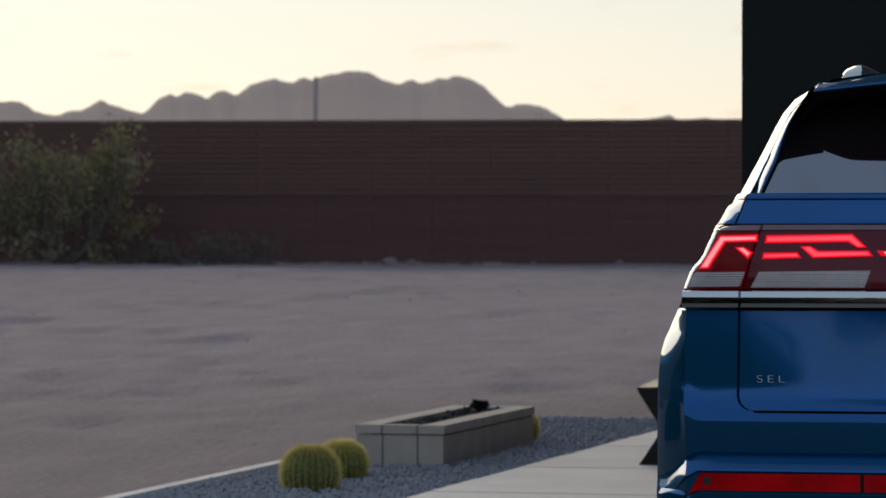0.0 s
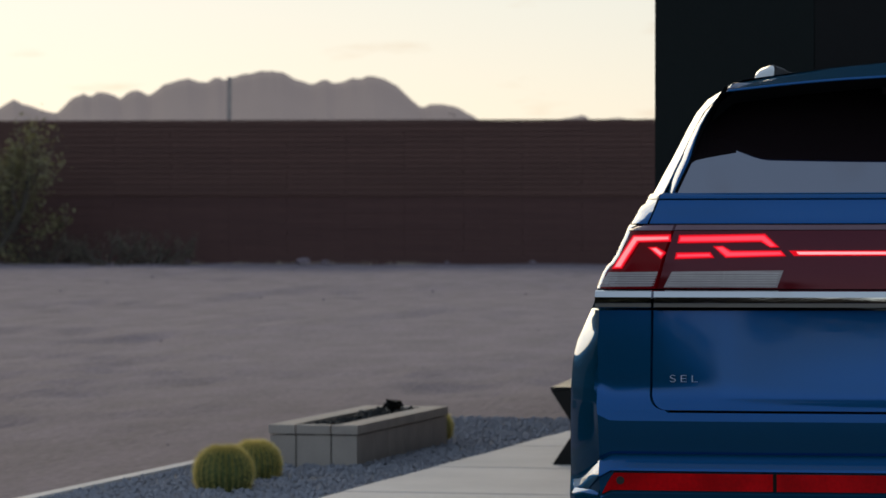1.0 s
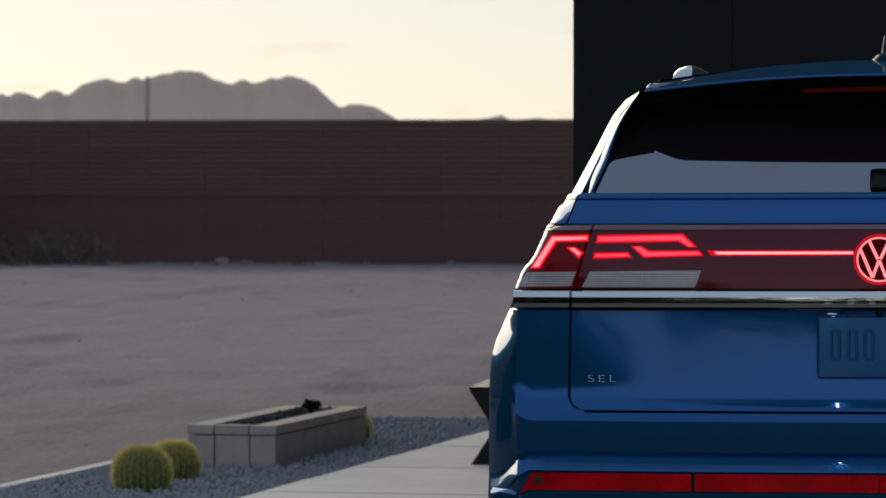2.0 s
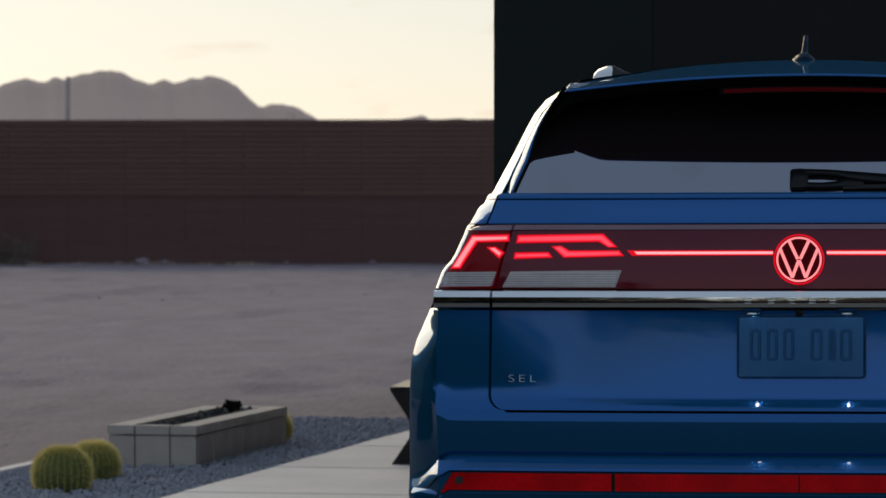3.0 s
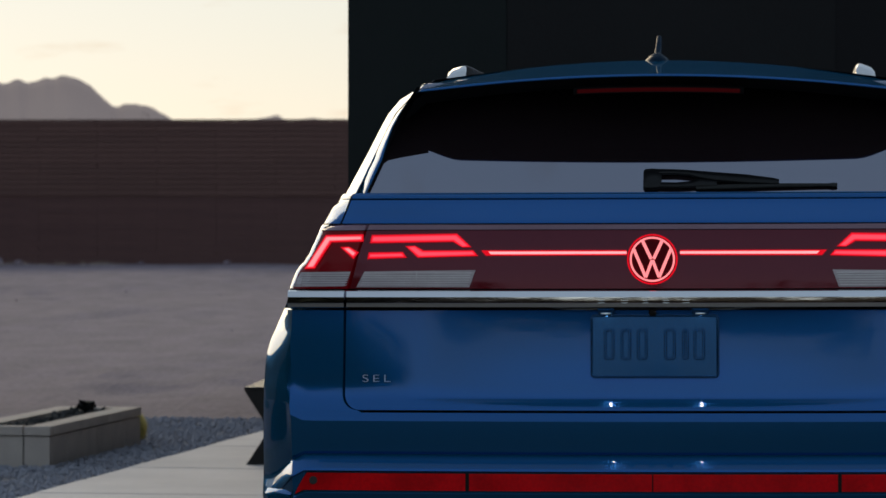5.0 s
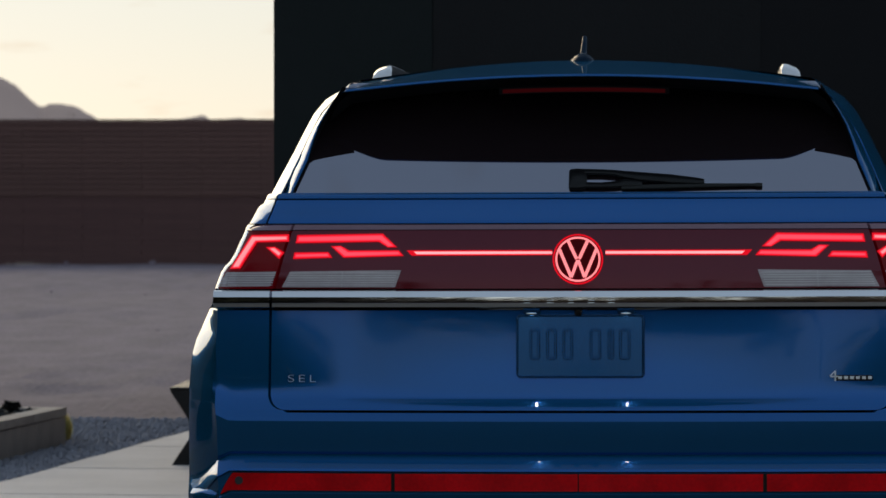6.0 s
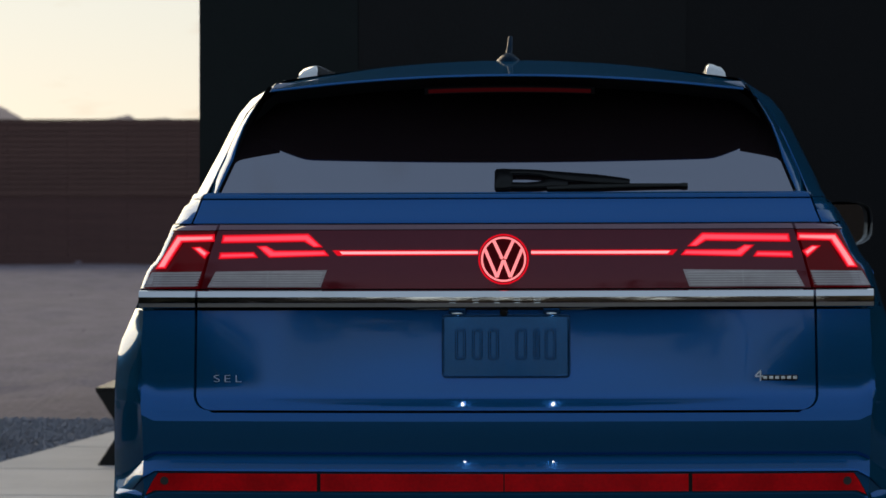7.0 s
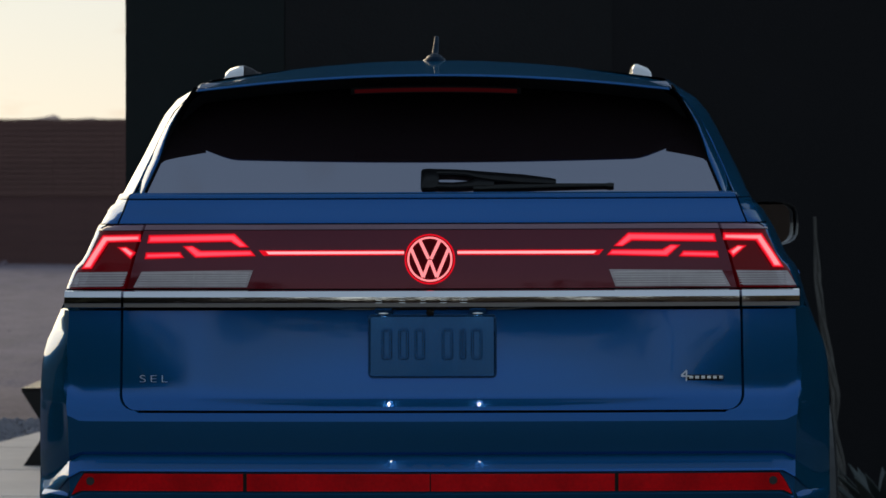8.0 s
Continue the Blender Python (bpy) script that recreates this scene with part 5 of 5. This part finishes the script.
def planter():
    """A long low trough of stone blocks with a slotted burner bed."""
    L, Wd, H = 1.93, 0.45, 0.205
    ang = math.degrees(math.atan2(-AX.x, AX.y))
    t = tagged(empty("fire_trough", pose(PC[0], PC[1], 0, 0, 0, ang)), "long low fire trough of pale stone blocks with dark lava rock", "fire pit")
    part("core", box_bm(-Wd + 0.012, -0.012, 0.012, L - 0.012, -0.02, H - 0.055, 0.002), GROUT, t)

    def blocks(x0, x1, y0, y1, z0, z1, nx, ny):
        g = 0.005
        for i in range(nx):
            for j in range(ny):
                xa, xb = x0 + (x1 - x0) * i / nx, x0 + (x1 - x0) * (i + 1) / nx
                ya, yb = y0 + (y1 - y0) * j / ny, y0 + (y1 - y0) * (j + 1) / ny
                part("block", box_bm(xa + (g if nx > 1 else 0), xb - (g if nx > 1 else 0), ya + (g if ny > 1 else 0), yb - (g if ny > 1 else 0), z0, z1, 0.003), BLOCK, t)

    hb = H - 0.052
    for a, b in ((-Wd, -0.318), (-0.311, -0.137), (-0.130, 0.0)):
        part("block", box_bm(a, b, 0.0, 0.05, -0.02, hb, 0.003), BLOCK, t)
        part("cap_block", box_bm(a - (0.006 if a == -Wd else 0), b + (0.006 if b == 0 else 0), -0.008, 0.075, hb + 0.006, H, 0.005), BLOCK, t)
        part("block", box_bm(a, b, L - 0.05, L, -0.02, hb, 0.003), BLOCK, t)
    blocks(-0.05, 0.0, 0.052, L - 0.052, -0.02, hb, 1, 6)
    blocks(-Wd, -Wd + 0.05, 0.052, L - 0.052, -0.02, hb, 1, 6)
    blocks(-0.115, 0.006, 0.08, L + 0.008, hb + 0.006, H, 1, 5)
    blocks(-Wd - 0.006, -Wd + 0.115, 0.08, L + 0.008, hb + 0.006, H, 1, 5)
    part("cap_block", box_bm(-Wd + 0.12, -0.12, L - 0.11, L + 0.008, hb + 0.006, H, 0.005), BLOCK, t)
    rng = np.random.default_rng(4)
    bm = bmesh.new()
    for k in range(150):
        r = bmesh.ops.create_icosphere(bm, subdivisions=1, radius=rng.uniform(0.018, 0.034))
        o = Vector((rng.uniform(-0.33, -0.12), rng.uniform(0.09, L - 0.12), hb + 0.008 + rng.uniform(0, 0.02)))
        for v in r["verts"]:
            v.co = v.co * (1 + rng.uniform(-0.25, 0.25)) + o
    tagged(part("lava_rock", bm, LAVA, t), kind="stuff")
    bm = bmesh.new()
    o = Vector((-0.20, L - 0.42, H))
    tube(bm, [o + Vector((0, 0, -0.05)), o + Vector((0.0, 0, 0.03))], 0.012, 8)
    for k in range(9):
        r = bmesh.ops.create_icosphere(bm, subdivisions=1, radius=rng.uniform(0.014, 0.024))
        for v in r["verts"]:
            v.co = v.co * (1 + rng.uniform(-0.3, 0.3)) + o + Vector((rng.uniform(-0.035, 0.035), rng.uniform(-0.03, 0.03), rng.uniform(0.010, 0.046)))
    part("burner", bm, IRON, t)


planter()


def barrel(at, r, h, seed, label):
    """A ribbed barrel cactus with rows of spines on its ribs."""
    rng = np.random.default_rng(seed)
    t = tagged(empty("barrel_cactus", pose(*at, 0, 0, rng.uniform(0, 90))), label, "cactus", "golden barrel cacti")
    ribs = 27
    n, m = ribs * 8, 22
    rows = []

    def skin(a, f):
        th = -1.1 + (math.pi / 2 + 1.1) * f
        rib = 0.5 + 0.5 * math.cos(a * ribs)
        rr = r * math.cos(th) ** 0.8 if math.cos(th) > 0 else 0
        rr *= 0.92 + 0.08 * rib
        return Vector((rr * math.cos(a), rr * math.sin(a), h * 0.46 + h * 0.54 * math.sin(th) - (0.03 * max(0, f - 0.93) / 0.07)))

    for k in range(m + 1):
        rows.append([skin(2 * math.pi * i / n, k / m) for i in range(n + 1)])
    smooth(part("body", grid(bmesh.new(), rows), CACTUS, t), 180)
    vs, fs = [], []
    for i in range(ribs):
        a = 2 * math.pi * i / ribs
        for k in range(26):
            f = 0.12 + 0.86 * (k + rng.uniform(0, 0.6)) / 26
            p = skin(a, min(f, 0.995))
            nrm = Vector((math.cos(a) * math.cos(-1.1 + 2.67 * f), math.sin(a) * math.cos(-1.1 + 2.67 * f), math.sin(-1.1 + 2.67 * f)))
            for q in range(int(10 + 15 * f)):
                d = (nrm + Vector(rng.uniform(-1, 1, 3)) * 1.05).normalized()
                w = d.orthogonal().normalized() * 0.0009
                e = p + d * rng.uniform(0.014, 0.030) * (0.8 + 0.6 * f)
                b = len(vs)
                vs += [tuple(p - w), tuple(p + w), tuple(e)]
                fs.append((b, b + 1, b + 2))
    me = bpy.data.meshes.new("needle_coat")
    me.from_pydata(vs, [], fs)
    me.materials.append(SPINE)
    ob = new("needle_coat", me)
    ob.parent = t
    ob["kind"] = "stuff"
    return t


barrel((-3.548, 9.06, -0.028), 0.132, 0.218, 1, "round golden barrel cactus with yellow spines on the gravel")
barrel((-3.545, 9.82, -0.028), 0.120, 0.192, 2, "round golden barrel cactus behind another on the gravel")
barrel((-3.150, 12.95, -0.01), 0.112, 0.165, 3, "golden barrel cactus at the end of the fire trough")

# kerb along the gravel
kerb = tagged(empty("kerb"), "pale concrete edging kerb between sand and gravel", "kerb", kind="structure")
K0 = (-4.262, 8.346)
for k in range(12):
    a = -4.0 + k * 0.95
    m = Matrix(((NX.x, AX.x, 0, 0), (NX.y, AX.y, 0, 0), (0, 0, 1, 0), (0, 0, 0, 1)))
    o = along(K0, a, 0)
    part("kerb_stone", box_bm(-0.038, 0.038, 0.004, 0.946, -0.12, 0.016, 0.008, m=Matrix.Translation(o) @ m), CONCRETE, kerb)

# bench of crossed steel plates, mostly hidden by the car
bench = tagged(empty("bench", pose(-2.235, 10.79, 0)), "low black steel bench with an hourglass shaped end", "bench")
bm = bmesh.new()
pts = [(0.0, 0.385), (0.62, 0.385), (0.37, 0.19), (0.62, 0.0), (0.0, 0.0), (0.125, 0.19)]
f = [bm.verts.new((x, 0.0, z)) for x, z in pts]
g = [bm.verts.new((x, 0.06, z)) for x, z in pts]
bm.faces.new(f)
bm.faces.new(g[::-1])
for i in range(6):
    j = (i + 1) % 6
    bm.faces.new((f[i], f[j], g[j], g[i]))
bmesh.ops.recalc_face_normals(bm, faces=bm.faces)
part("end_plate", bm, IRON, bench)
part("seat", box_bm(0.0, 0.62, 0.0, 1.3, 0.387, 0.40, 0.003), IRON, bench)

# ---- right of the car: dry stems and an agave before the wall ----
rng = np.random.default_rng(8)
stem = tagged(empty("ocotillo", pose(1.455, 6.6, 0)), "pale dry vine of twisted bare stems by the wall", "vine")
MIDLINE = [(-0.05, 0.06), (0.15, 0.045), (0.30, 0.03), (0.45, 0.0), (0.56, 0.012), (0.70, -0.012), (0.90, -0.045), (1.08, -0.062), (1.27, -0.078)]
for k, (top, r, ph) in enumerate(((1.27, 0.012, 0.0), (1.20, 0.011, 2.1), (1.05, 0.011, 4.2), (0.72, 0.009, 1.1))):
    pts, rad = [], []
    for i in range(31):
        z = -0.03 + (top + 0.03) * i / 30
        w = 0.013 * (1 - 0.5 * z / 1.3) * (1.5 if k == 3 else 1)
        pts.append((lerp_table(MIDLINE, z) + w * math.sin(11 * z + ph) + rng.uniform(-0.002, 0.002), w * math.cos(11 * z + ph), z))
        rad.append(r * (1.1 - 0.6 * i / 30))
    smooth(part("stem", tube(bmesh.new(), pts, rad, 8), STEM, stem), 60)

ag = tagged(empty("agave", pose(1.66, 6.45, 0)), "grey-green agave rosette with pointed leaves", "agave")
for k in range(22):
    a = 2.4 * k
    el = radians(20 + 55 * (k / 22))
    L = 0.42 - 0.008 * k
    rows = []
    for i in range(8):
        f = i / 7
        w = 0.035 * math.sin(min(1, f * 1.6 + 0.35) * math.pi * 0.5) * (1 - f ** 3) + 0.001
        rad = L * f * math.cos(el - 0.3 * f)
        z = 0.03 + L * f * math.sin(el + 0.1 * f)
        c = Vector((math.cos(a) * rad, math.sin(a) * rad, z))
        sd = Vector((-math.sin(a), math.cos(a), 0)) * w
        up = Vector((-math.cos(a) * math.sin(el), -math.sin(a) * math.sin(el), math.cos(el)))
        rows.append([c - sd + up * w * 0.4, c, c + sd + up * w * 0.4])
    smooth(part("leaf", grid(bmesh.new(), rows, (0, 0, -0.006)), AGAVE, ag), 50)

# ---- path slabs ----
path = tagged(empty("path"), "walkway of broad pale concrete slabs", "path", kind="structure")
m = Matrix(((NX.x, AX.x, 0, 0), (NX.y, AX.y, 0, 0), (0, 0, 1, 0), (0, 0, 0, 1)))
for k in range(9):
    a = -2.45 + k * 0.885
    o = along(P0, a, 0)
    part("slab", box_bm(0.004, 1.45, 0.008, 0.877, -0.10, 0.012 + 0.002 * (k % 2), 0.006, m=Matrix.Translation(o) @ m), CONCRETE, path)
